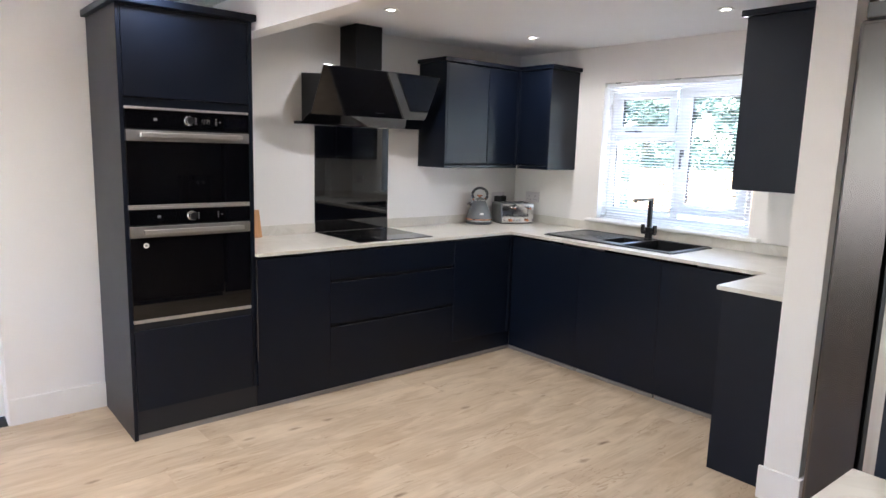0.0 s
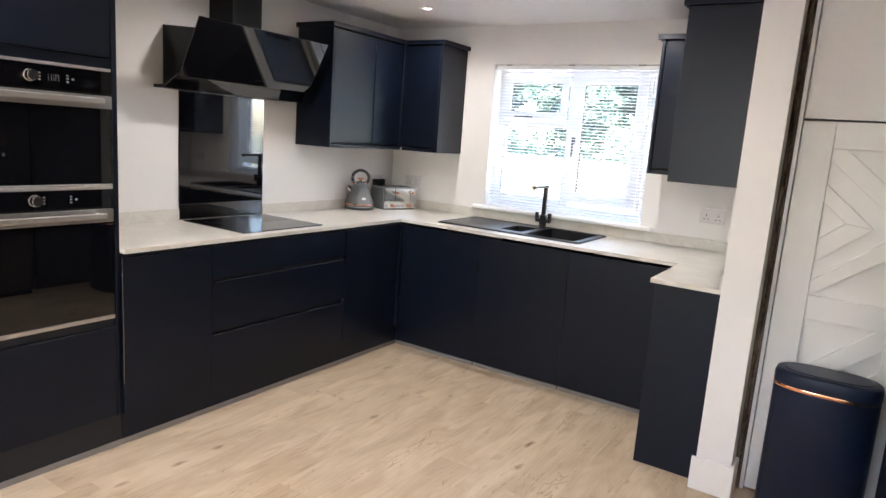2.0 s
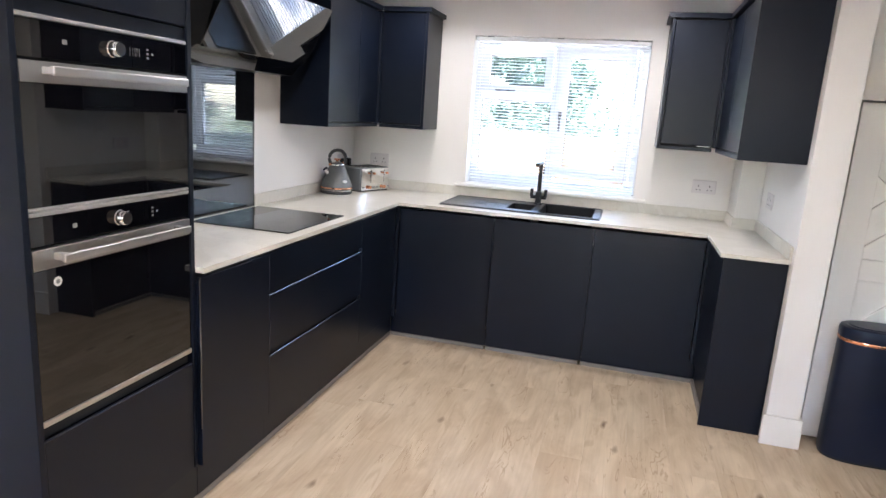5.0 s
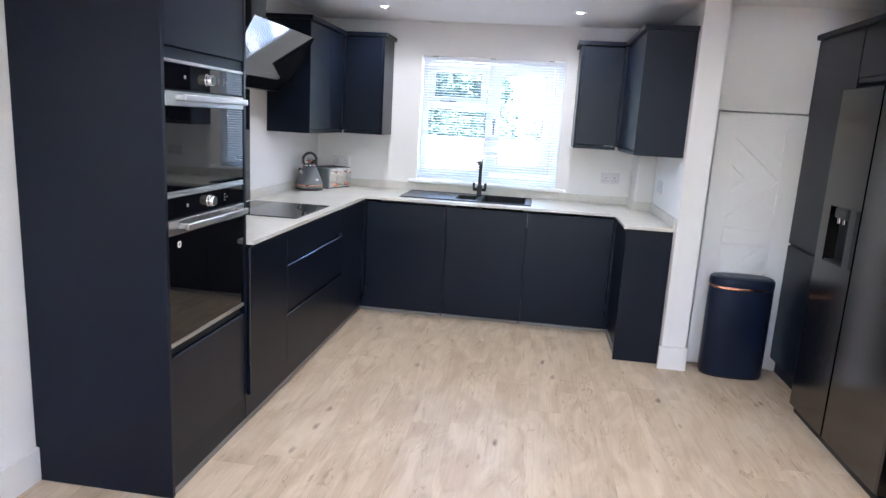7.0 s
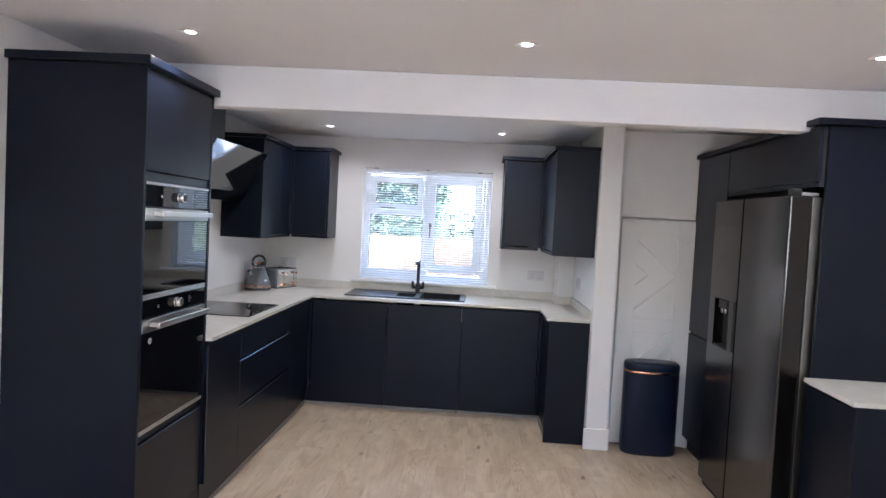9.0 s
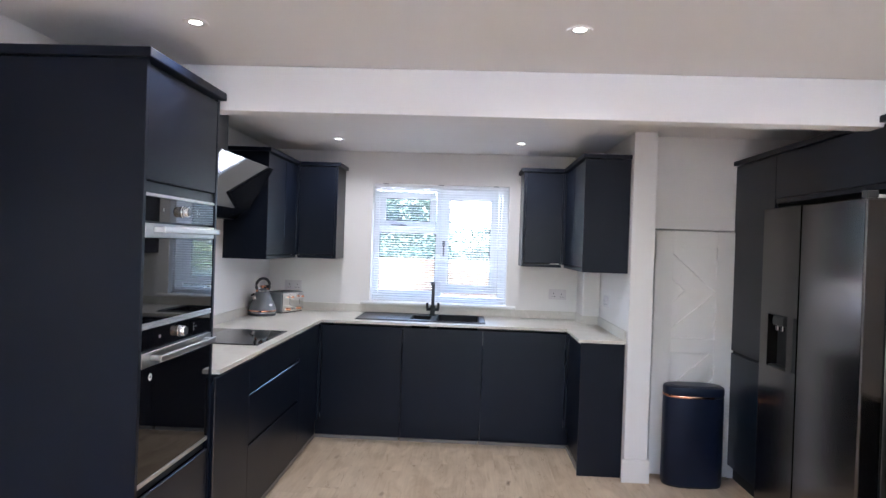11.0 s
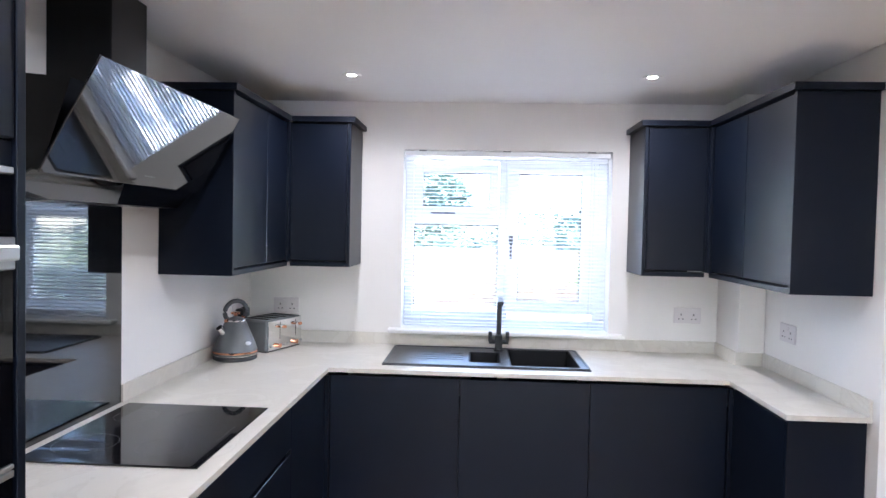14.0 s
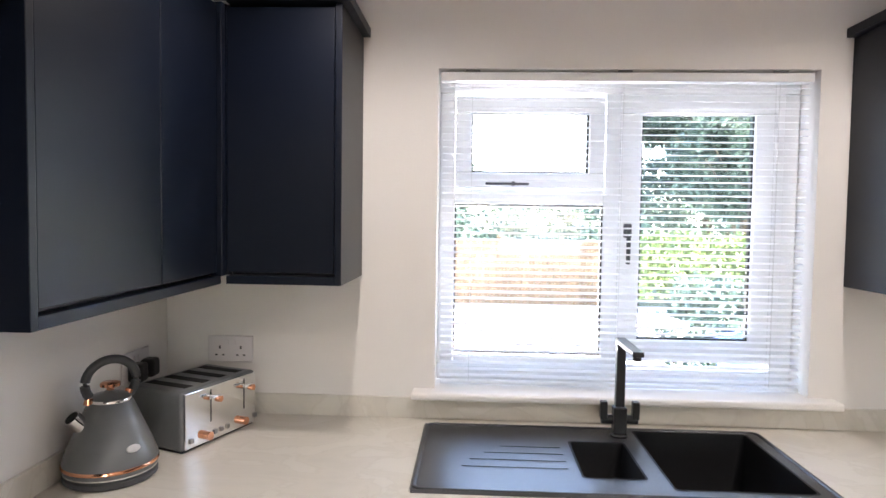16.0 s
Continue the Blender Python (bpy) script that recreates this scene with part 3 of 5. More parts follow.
def oven(z0, z_band, z_panel, z1, label, trim=0.017):
    o = thing("built_in_oven", (-3.35, 1.392, z0), label, "oven", "built-in ovens")
    ya, yb = 1.0925, 1.6915
    part("body", B(-3.85, ya + 0.01, z0 + 0.002, -3.352, yb - 0.01, z1 - 0.002), M_BLACKMETAL, o)
    part("door_glass", B(-3.351, ya, z0 + trim + 0.001, -3.333, yb, z_band - 0.001, bev=0.0015), M_OVENGLASS, o, "black glass door")
    part("bottom_trim", B(-3.351, ya, z0, -3.331, yb, z0 + trim, bev=0.002), M_STEEL, o, "steel trim")
    part("control_panel", B(-3.351, ya, z_panel + 0.003, -3.334, yb, z1 - 0.012, bev=0.0012), M_OVENGLASS, o, "black glass control panel")
    part("top_trim", B(-3.351, ya, z1 - 0.011, -3.331, yb, z1, bev=0.002), M_STEEL, o, "steel trim")
    hb = part("handle_band", B(-3.351, ya, z_band, -3.329, yb, z_panel - 0.004, bev=0.002), M_BAND, o, "steel band")
    zc = (z_band + z_panel) / 2 + 0.002
    part("handle", B(-3.296, ya + 0.052, zc - 0.0115, -3.282, yb - 0.052, zc + 0.0115, bev=0.004, seg=3), M_STEEL, hb, "square steel bar handle")
    for y in (ya + 0.060, yb - 0.082):
        part("handle_mount", B(-3.329, y, zc - 0.009, -3.2965, y + 0.022, zc + 0.009, bev=0.002), M_STEEL, hb)
    zk = (z_panel + z1) / 2 - 0.004
    bm = bmesh.new()
    lathe(bm, [(0.0225, 0), (0.0225, 0.003), (0.0205, 0.005), (0.0200, 0.026), (0.0185, 0.028)], 36)
    bmesh.ops.transform(bm, matrix=Matrix.Translation((-3.334, 1.386, zk)) @ Euler((0, radians(90), 0)).to_matrix().to_4x4(), verts=bm.verts)
    kn = part("knob", bm, M_CHROME, o, "round chrome knob", smooth=True)
    bm = lathe(bmesh.new(), [(0.0168, 0), (0.0163, 0.002)], 30)
    bmesh.ops.transform(bm, matrix=Matrix.Translation((-3.3059, 1.386, zk)) @ Euler((0, radians(90), 0)).to_matrix().to_4x4(), verts=bm.verts)
    part("knob_face", bm, M_BLACKPL, kn)
    bm = bmesh.new()
    for dy, dz in ((0.034, 0.012), (0.034, 0), (0.034, -0.012), (0.135, 0.012), (0.135, 0), (0.135, -0.012), (0.155, 0)):
        box(bm, -3.3335, 1.386 + dy - 0.004, zk + dz - 0.003, -3.3332, 1.386 + dy + 0.004, zk + dz + 0.003)
    box(bm, -3.3335, 1.386 - 0.165, zk - 0.006, -3.3332, 1.386 - 0.150, zk + 0.006)
    part("marks", bm, M_MARK, o, "small grey printed marks", kind="stuff")
    return o


o1 = oven(1.174, 1.487, 1.542, 1.646, "built-in compact oven of black glass with steel bar handle", 0.008)
bm = bmesh.new()
zk = 1.590
for i, d in enumerate((1, 1, 0, 9)):
    segs = {1: ((1, .5), (1, -.5)), 0: ((1, .5), (1, -.5), (-1, .5), (-1, -.5)), 9: ((1, .5), (1, -.5), (-1, .5))}[d]
    y = 1.448 + i * 0.011 + (0.004 if i > 1 else 0)
    for s, k in segs:
        box(bm, -3.3335, y + s * 0.003 - 0.0006, zk + k * 0.013 - 0.0055, -3.3332, y + s * 0.003 + 0.0006, zk + k * 0.013 + 0.0055)
part("clock_digits", bm, M_MARK, o1, "dim clock digits")
o2 = oven(0.600, 1.024, 1.082, 1.172, "built-in single oven of black glass with a round white sticker")
bm = lathe(bmesh.new(), [(0.013, 0), (0.013, 0.0006)], 28)
bmesh.ops.transform(bm, matrix=Matrix.Translation((-3.3328, 1.164, 0.985)) @ Euler((0, radians(90), 0)).to_matrix().to_4x4(), verts=bm.verts)
st = part("sticker", bm, M_BADGE, o2, "round white sticker")
bm = lathe(bmesh.new(), [(0.006, 0), (0.006, 0.0003)], 20)
bmesh.ops.transform(bm, matrix=Matrix.Translation((-3.3320, 1.164, 0.985)) @ Euler((0, radians(90), 0)).to_matrix().to_4x4(), verts=bm.verts)
part("sticker_print", bm, M_MARK, st)


def base(name, x0, y0, x1, y1, label):
    """Carcass of a base unit with its set-back plinth."""
    u = thing(name, ((x0 + x1) / 2, (y0 + y1) / 2, 0), label, "kitchen unit", "base units")
    return u


# hob run, west wall
u = base("base_unit", -3.9, 1.716, -3.33, 2.170, "matt dark navy handleless base cupboard beside the ovens, closed")
part("body", B(XW + 0.002, 1.716, DB, -3.334, 2.170, 0.884), M_CABIN, u)
grip_slab(u, "door", "x", FX, 1.7165, 2.1692, DB, DT)
part("plinth", B(-3.352, 1.716, 0.027, -3.3365, 2.170, 0.151), M_CAB, u)
part("plinth_strip", B(-3.352, 1.716, 0.001, -3.334, 2.170, 0.026), M_GREYSTRIP, u)
# rod added to stand in for the highlight on the door's edge
part("edge_glint", rod(bmesh.new(), [(-3.3135, 1.7165, 0.30), (-3.3135, 1.7165, DT)], 0.0035, 10), M_EDGE_GLINT, u, smooth=True)
u = base("drawer_unit", -3.9, 2.171, -3.33, 3.140, "matt dark navy handleless three-drawer unit under the hob")
part("body", B(XW + 0.002, 2.1705, DB, -3.334, 3.140, 0.884), M_CABIN, u)
for z0, z1 in ((DB, 0.414), (0.436, 0.686), (0.708, DT)):
    df = grip_slab(u, "drawer_front", "x", FX, 2.1715, 3.139, z0, z1, deep=True)
    # strip added on the navy lip to give its bright reflected line
    part("lip_glint", B(FX - 0.0150, 2.173, z1 + 0.0001, FX - 0.0012, 3.1375, z1 + 0.0012, bev=0.0004, seg=1), M_LIP_GLINT, df)
part("plinth", B(-3.352, 2.1705, 0.027, -3.3365, 3.140, 0.151), M_CAB, u)
part("plinth_strip", B(-3.352, 2.1705, 0.001, -3.334, 3.140, 0.026), M_GREYSTRIP, u)
u = base("corner_unit", -3.9, 3.141, -3.33, 3.69, DW + "blank corner base unit")
part("body", B(XW + 0.002, 3.1405, DB, -3.334, YN - 0.002, 0.884), M_CABIN, u)
slab(u, "panel", "x", FX, 3.1412, 3.6915, DB, DT)
part("corner_post", B(-3.3115, 3.668, DB, -3.290, 3.6915, DT, bev=0.002), M_CAB, u)
part("plinth", B(-3.352, 3.1405, 0.027, -3.3365, 3.7360, 0.151), M_CAB, u)
part("plinth_strip", B(-3.352, 3.1405, 0.001, -3.334, 3.732, 0.026), M_GREYSTRIP, u)
# another added rod, for the highlight line in the inner corner
part("edge_glint", rod(bmesh.new(), [(-3.3125, 3.6925, DB), (-3.3125, 3.6925, DT)], 0.0035, 10), M_EDGE_GLINT, u, smooth=True)
# sink run, north wall
for x0, x1 in ((-3.289, -2.681), (-2.681, -2.080), (-2.080, -1.462)):
    u = base("base_unit", x0, 3.7, x1, 4.3, "matt dark navy handleless base cupboard under the sink worktop, closed")
    part("body", B(x0 + 0.0005, 3.714, DB, x1 - 0.0005, YN - 0.3, 0.70), M_CABIN, u)
    bm = bmesh.new()
    g0, g1 = (0.0013 if x0 > -2.2 else 0.0018), (0.0013 if -2.7 < x0 < -2.2 else 0.0018)
    prof = [(0, DB), (0, DT - 0.004), (0.004, DT), (0.010, DT), (0.013, DT - 0.022), (0.020, DT - 0.022), (0.020, DB)]
    ends = [[bm.verts.new((a, FYK + d, z)) for d, z in prof] for a in (x0 + g0, x1 - g1)]
    for i in range(7):
        bm.faces.new((ends[0][i], ends[1][i], ends[1][(i + 1) % 7], ends[0][(i + 1) % 7]))
    bm.faces.new(ends[0])
    bm.faces.new(ends[1])
    part("door", bm, M_CAB, u)
    xe = x1 - 0.0005 if x1 < -1.5 else -1.4185
    part("plinth", B(x0 + 0.0005 - (0.046 if x0 < -3.2 else 0), 3.7365, 0.027, xe, 3.752, 0.151), M_CAB, u)
    part("plinth_strip", B(x0 + 0.0005 - (0.044 if x0 < -3.2 else 0), 3.733, 0.001, xe - 0.015, 3.752, 0.024), M_GREYSTRIP, u)
# return with end panel, against the nib wall
u = base("end_unit", PX, 3.2, -1.16, 3.69, "matt dark navy narrow end base unit with a plain end panel")
part("body", B(PX + 0.021, 3.190, DB, -1.158, YN - 0.32, 0.70), M_CABIN, u)
grip_slab(u, "door", "x", PX, 3.190, 3.672, DB, DT, out=-1)
part("corner_post", B(PX - 0.018, 3.674, DB, PX + 0.001, 3.6915, DT, bev=0.002), M_CAB, u)
part("end_panel", B(PX - 0.001, 3.168, 0.0, -1.157, 3.187, 0.884, bev=0.0015), M_CAB, u)
part("plinth", B(-1.418, 3.1875, 0.027, -1.403, 3.768, 0.151), M_CAB, u)
part("plinth_strip", B(-1.433, 3.1875, 0.001, -1.418, 3.732, 0.024), M_GREYSTRIP, u)

# worktop
WT = 0.905


wt = tagged(new("worktop"), "pale veined stone worktop with a matching upstand, clean", "worktop")
wt.location = (-3.6, 3.0, 0.885)
SX0, SX1, SY0, SY1 = -3.040, -2.078, 3.785, 4.232


def bevel_all(bm, off=0.0025):
    es = [e for e in bm.edges if e.is_manifold and e.calc_face_angle() > 1.2]
    bmesh.ops.bevel(bm, geom=es, offset=off, segments=2, affect="EDGES")
    return bm


part("slab", bevel_all(prism(bmesh.new(), [(XW + 0.001, 1.715), (-3.294, 1.715), (-3.294, 3.671), (XW + 0.001, 3.671)], 0.885, WT)), M_STONE, wt)
bm = bmesh.new()
gx, gy = (XW + 0.001, SX0, SX1, -1.1565), (3.6715, SY0, SY1, YN - 0.001)
for i in range(3):
    for j in range(3):
        if i == j == 1:
            continue
        for z in (0.885, WT):
            bm.faces.new([bm.verts.new((gx[i + a], gy[j + c], z)) for a, c in ((0, 0), (1, 0), (1, 1), (0, 1))])
for k in ((0, 0, 1, 0), (1, 0, 2, 0), (2, 0, 3, 0), (3, 0, 3, 1), (3, 1, 3, 2), (3, 2, 3, 3), (3, 3, 2, 3), (2, 3, 1, 3), (1, 3, 0, 3), (0, 3, 0, 2), (0, 2, 0, 1),
          (0, 1, 0, 0), (1, 1, 2, 1), (2, 1, 2, 2), (2, 2, 1, 2), (1, 2, 1, 1)):
    a, c = (gx[k[0]], gy[k[1]]), (gx[k[2]], gy[k[3]])
    bm.faces.new([bm.verts.new(v) for v in ((*a, 0.885), (*c, 0.885), (*c, WT), (*a, WT))])
bmesh.ops.remove_doubles(bm, verts=bm.verts, dist=1e-5)
part("slab", bm, M_STONE, wt)
part("slab", bevel_all(prism(bmesh.new(), [(-1.463, 3.138), (-1.1565, 3.138), (-1.1565, 3.671), (-1.463, 3.671)], 0.885, WT)), M_STONE, wt)
UP = 0.971
for q in ((XW + 0.001, 1.716, XW + 0.013, 2.390), (XW + 0.001, 2.988, XW + 0.013, YN - 0.0135), (XW + 0.001, YN - 0.013, -1.2885, YN - 0.001),
          (-1.3005, 4.023, -1.2885, YN - 0.0135), (-1.288, 4.023, -1.170, 4.0345), (-1.169, 3.138, -1.157, 4.0345)):
    part("upstand", B(q[0], q[1], WT + 0.0004, q[2], q[3], UP, bev=0.0012), M_STONE, wt)

# wall cupboards
ZB, ZD0, ZD1, ZT = 1.355, 1.387, 2.090, 2.126


def wall_unit(name, kind, x0, y0, x1, y1, doors, label, end=None):
    """kind: side on which the doors are. doors: spans along that side."""
    u = thing(name, ((x0 + x1) / 2, (y0 + y1) / 2, ZB), label, "kitchen unit", "wall cupboards")
    return u


# west wall leg
LX = -3.600
u = wall_unit("wall_cupboard", "x", XW, 3.262, LX, 4.01, [], "dark navy two-door wall cupboard with cornice beside the cooker hood")
part("end_panel", B(XW + 0.001, 3.262, ZB, LX + 0.003, 3.280, 2.098, bev=0.0015), M_CAB, u)
part("body", B(XW + 0.001, 3.2805, ZB + 0.024, LX - 0.023, 4.02, 2.098), M_CABIN, u)
part("light_rail", B(XW + 0.02, 3.2805, ZB, LX + 0.002, 4.008, ZB + 0.022, bev=0.0015), M_CAB, u)
for a, b in ((3.283, 3.683), (3.686, 3.985)):
    slab(u, "door", "x", LX, a, b, ZD0, ZD1)
part("corner_post", B(LX - 0.02, 3.9875, ZB + 0.0225, LX + 0.014, 4.012, 2.098, bev=0.003), M_CAB, u)
part("cornice", bevel_all(prism(bmesh.new(), [(XW + 0.001, 3.240), (LX + 0.022, 3.240), (LX + 0.022, 3.988), (XW + 0.001, 3.988)], 2.099, ZT), 0.006), M_CAB, u)
# north wall leg, west of the window
u = wall_unit("wall_cupboard", "y", -3.58, 4.01, -3.27, YN, [], DW + "corner wall cupboard beside the window, closed")
part("end_panel", B(-3.290, 4.006, ZB, -3.272, YN - 0.001, 2.098, bev=0.0015), M_CAB, u)
part("body", B(-3.576, 4.034, ZB + 0.024, -3.2905, YN - 0.001, 2.098), M_CABIN, u)
part("light_rail", B(-3.585, 4.009, ZB, -3.2905, 4.029, ZB + 0.022, bev=0.0015), M_CAB, u)
part("base_board", B(-3.585, 4.0295, ZB + 0.004, -3.2905, YN - 0.001, ZB + 0.022), M_CAB, u)
part("corner_filler", B(-3.6225, 4.0205, ZB + 0.024, -3.5765, 4.0335, 2.0985), M_CAB, u)
part("corner_filler", B(-3.6005, 4.0122, ZB + 0.024, -3.584, 4.0203, 2.0985), M_CAB, u)
slab(u, "door", "y", 4.010, -3.583, -3.293, ZD0, ZD1, out=-1)
part("cornice", bevel_all(prism(bmesh.new(), [(LX + 0.0225, 3.988), (-3.250, 3.988), (-3.250, YN - 0.001), (LX + 0.0225, YN - 0.001)], 2.099, ZT), 0.006), M_CAB, u)
# north wall leg, east of the window
RX = -1.452
u = wall_unit("wall_cupboard", "y", -1.787, 4.01, -1.47, YN, [], DW + "corner wall cupboard beside the window, closed")
part("end_panel", B(-1.787, 4.006, ZB - 0.008, -1.769, YN - 0.001, 2.098, bev=0.0015), M_CAB, u)
part("body", B(-1.7685, 4.034, ZB + 0.016, -1.475, YN - 0.001, 2.098), M_CABIN, u)
part("light_rail", B(-1.7685, 4.009, ZB - 0.008, -1.475, 4.029, ZB + 0.014, bev=0.0015), M_CAB, u)
part("base_board", B(-1.7685, 4.0295, ZB - 0.004, -1.475, YN - 0.001, ZB + 0.014), M_CAB, u)
part("corner_filler", B(-1.4745, 4.0125, ZB + 0.016, -1.4305, 4.0335, 2.0985), M_CAB, u)
slab(u, "door", "y", 4.010, -1.766, -1.476, ZD0 - 0.008, ZD1, out=-1)
part("hinge_plate", B(-1.56, 4.004, ZB + 0.018, -1.49, 4.009, ZB + 0.023, bev=0.001), M_STEEL, u, "thin steel strip")
part("cornice", bevel_all(prism(bmesh.new(), [(-1.809, 3.988), (RX - 0.0225, 3.988), (RX - 0.0225, YN - 0.001), (-1.809, YN - 0.001)], 2.099, ZT), 0.006), M_CAB, u)
# nib wall leg
u = wall_unit("wall_cupboard", "x", RX, 3.167, -1.156, 4.01, [], "dark navy two-door wall cupboard with cornice on the short wall")
part("end_panel", B(RX - 0.003, 3.167, ZB - 0.008, -1.1565, 3.185, 2.098, bev=0.0015), M_CAB, u)
part("body", B(RX + 0.022, 3.1855, ZB + 0.016, -1.1565, 4.034, 2.098), M_CABIN, u)
part("light_rail", B(RX - 0.002, 3.1855, ZB - 0.008, -1.1565, 4.008, ZB + 0.014, bev=0.0015), M_CAB, u)
for a, b in ((3.188, 3.600), (3.603, 3.985)):
    slab(u, "door", "x", RX, a, b, ZD0 - 0.008, ZD1, out=-1)
part("corner_post", B(RX - 0.014, 3.9875, ZB + 0.0145, RX + 0.02, 4.012, 2.098, bev=0.003), M_CAB, u)
part("cornice", bevel_all(prism(bmesh.new(), [(RX - 0.022, 3.145), (-1.1565, 3.145), (-1.1565, YN - 0.3), (RX - 0.022, YN - 0.3)], 2.099, ZT), 0.006), M_CAB, u)

# fridge housing
HX = -0.440
u = thing("fridge_housing", (-0.1, 2.4, 0), "tall matt dark navy larder and housing round the fridge", "kitchen unit")
part("body", B(HX + 0.021, 2.700, 0.10, XE - 0.002, 3.256, 2.083), M_CABIN, u)
slab(u, "door", "x", HX, 2.702, 3.256, 0.10, 0.846, out=-1)
slab(u, "door", "x", HX, 2.702, 3.256, 0.862, 2.080, out=-1)
slab(u, "door", "x", HX, 1.645, 2.698, 1.826, 2.080, out=-1)
part("bridge_body", B(HX + 0.021, 1.665, 1.80, XE - 0.002, 2.6995, 2.083), M_CABIN, u)
part("bottom_rail", B(HX + 0.004, 1.665, 1.800, HX + 0.020, 2.6985, 1.824, bev=0.001), M_CAB, u)
part("end_panel", B(HX + 0.045, 1.645, 0.0, XE - 0.002, 1.664, 2.083, bev=0.0015), M_CAB, u)
part("plinth", B(HX + 0.045, 2.700, 0.001, HX + 0.06, 3.256, 0.099), M_CABIN, u)
part("cornice", B(HX - 0.02, 1.622, 2.085, XE - 0.002, 3.262, 2.115, bev=0.004), M_CAB, u)

# fridge
f = thing("fridge_freezer", (-0.15, 2.24, 0), "large two-door dark brushed steel fridge freezer with a water dispenser", "fridge")
FF = -0.530
part("body", B(-0.426, 1.696, 0.03, 0.16, 2.622, 1.752, bev=0.004), M_FRIDGE, f)
part("side_flange", B(-0.4265, 1.6915, 0.03, 0.12, 1.6950, 1.7525, bev=0.001), M_FRIDGEFL, f, "pale brushed steel side strip")
part("gasket", B(-0.436, 1.700, 0.05, -0.4268, 2.61, 1.748), M_BLACKPL, f, "black rubber door seal")
d1 = part("door", B(FF, 1.690, 0.045, -0.437, 2.218, 1.758, bev=0.008, seg=3), M_FRIDGE, f)
# thin sheet over the door's side that carries its shade as colour
part("door_side", B(FF + 0.008, 1.6875, 0.053, -0.440, 1.6895, 1.750, bev=0.0006, seg=1), M_FRIDGESIDE_SHADE, d1, "steel door edge, darkened in colour for its shade")
bm = bmesh.new()
DY0, DY1, DZ0, DZ1 = 2.325, 2.540, 0.892, 1.176
for a in ((2.226, 0.045, 2.628, DZ0), (2.226, DZ1, 2.628, 1.758), (2.226, DZ0, DY0, DZ1), (DY1, DZ0, 2.628, DZ1)):
    box(bm, FF, a[0], a[1], -0.450, a[2], a[3])
bmesh.ops.remove_doubles(bm, verts=bm.verts, dist=1e-5)
d2 = part("door", bm, M_FRIDGE, f)
bm = bmesh.new()
box(bm, -0.474, DY0, DZ0, -0.4705, DY1, DZ1)
box(bm, FF - 0.002, DY0 - 0.004, DZ1, FF + 0.02, DY1 + 0.004, DZ1 + 0.004)
dsp = part("dispenser", bm, M_BLACKMETAL, d2, "black recessed water dispenser")
bm = B(FF + 0.004, 2.368, 1.12, -0.475, 2.498, 1.172, bev=0.008)
part("dispenser_head", bm, M_BLACKPL, d2)
for y in (2.406, 2.459):
    part("nozzle", rod(bmesh.new(), [(FF + 0.016, y, 1.135), (FF + 0.018, y, 1.095)], 0.010, 12), M_CHROME, d2, "chrome nozzle")
part("drip_tray", B(FF + 0.002, DY0 + 0.01, DZ0 + 0.001, -0.475, DY1 - 0.01, DZ0 + 0.010, bev=0.002), M_BLACKPL, d2)
part("handle_recess", B(FF - 0.0012, 2.2275, 0.898, FF + 0.004, 2.262, 1.180, bev=0.001), M_DARK, d2, "black recessed grip")
part("hinge_cover", B(-0.522, 1.694, 1.7585, -0.475, 1.740, 1.790, bev=0.004), M_BLACKPL, f)
part("hinge_plate", B(-0.474, 1.698, 1.7585, -0.395, 1.735, 1.774, bev=0.003), M_STEEL, f, "steel hinge plate")
part("foot_grille", B(-0.505, 1.702, 0.0, -0.465, 2.62, 0.029), M_BLACKPL, f)

# small counter beside the fridge
u = thing("base_unit", (-0.1, 1.4, 0), "matt dark navy base cupboard with end panel beside fridge housing", "kitchen unit", "base units")
part("body", B(HX + 0.041, 1.256, 0.10, XE - 0.002, 1.6445, 0.884), M_CABIN, u)
grip_slab(u, "door", "x", HX + 0.02, 1.257, 1.6425, 0.12, DT, out=-1)
part("end_panel", B(HX + 0.019, 1.236, 0.0, XE - 0.002, 1.255, 0.884, bev=0.0015), M_CAB, u)
part("plinth", B(HX + 0.06, 1.256, 0.0, HX + 0.08, 1.6445, 0.099), M_CAB, u)
w2 = tagged(part("worktop", bevel_all(prism(bmesh.new(), [(-0.447, 1.217), (XE - 0.002, 1.217), (XE - 0.002, 1.6445), (-0.430, 1.6445)], 0.885, WT)), M_STONE),
            "short pale veined stone worktop beside the fridge housing", "worktop")

# ---- hob, splashback, hood ----
h = thing("induction_hob", (-3.61, 2.68, WT), "black glass four-zone induction hob set on the worktop", "hob")
part("glass", B(-3.862, 2.392, WT + 0.0005, -3.349, 2.972, WT + 0.0060, bev=0.002), M_BLACKGLASS, h)
bm = bmesh.new()
for i in range(7):
    y = 2.60 + i * 0.022
    box(bm, -3.385, y, WT + 0.0061, -3.379, y + 0.008, WT + 0.0063)
for x, y, r in ((-3.75, 2.54, 0.09), (-3.52, 2.54, 0.07), (-3.75, 2.82, 0.07), (-3.52, 2.82, 0.09)):
    for i in range(40):
        a, b = 2 * math.pi * i / 40, 2 * math.pi * (i + 0.6) / 40
        vs = [bm.verts.new((x + q * math.cos(c), y + q * math.sin(c), WT + 0.0062)) for q, c in ((r, a), (r, b), (r - 0.0015, b), (r - 0.0015, a))]
        bm.faces.new(vs)
part("marks", bm, M_MARK, h, "faint grey printed marks", kind="stuff")
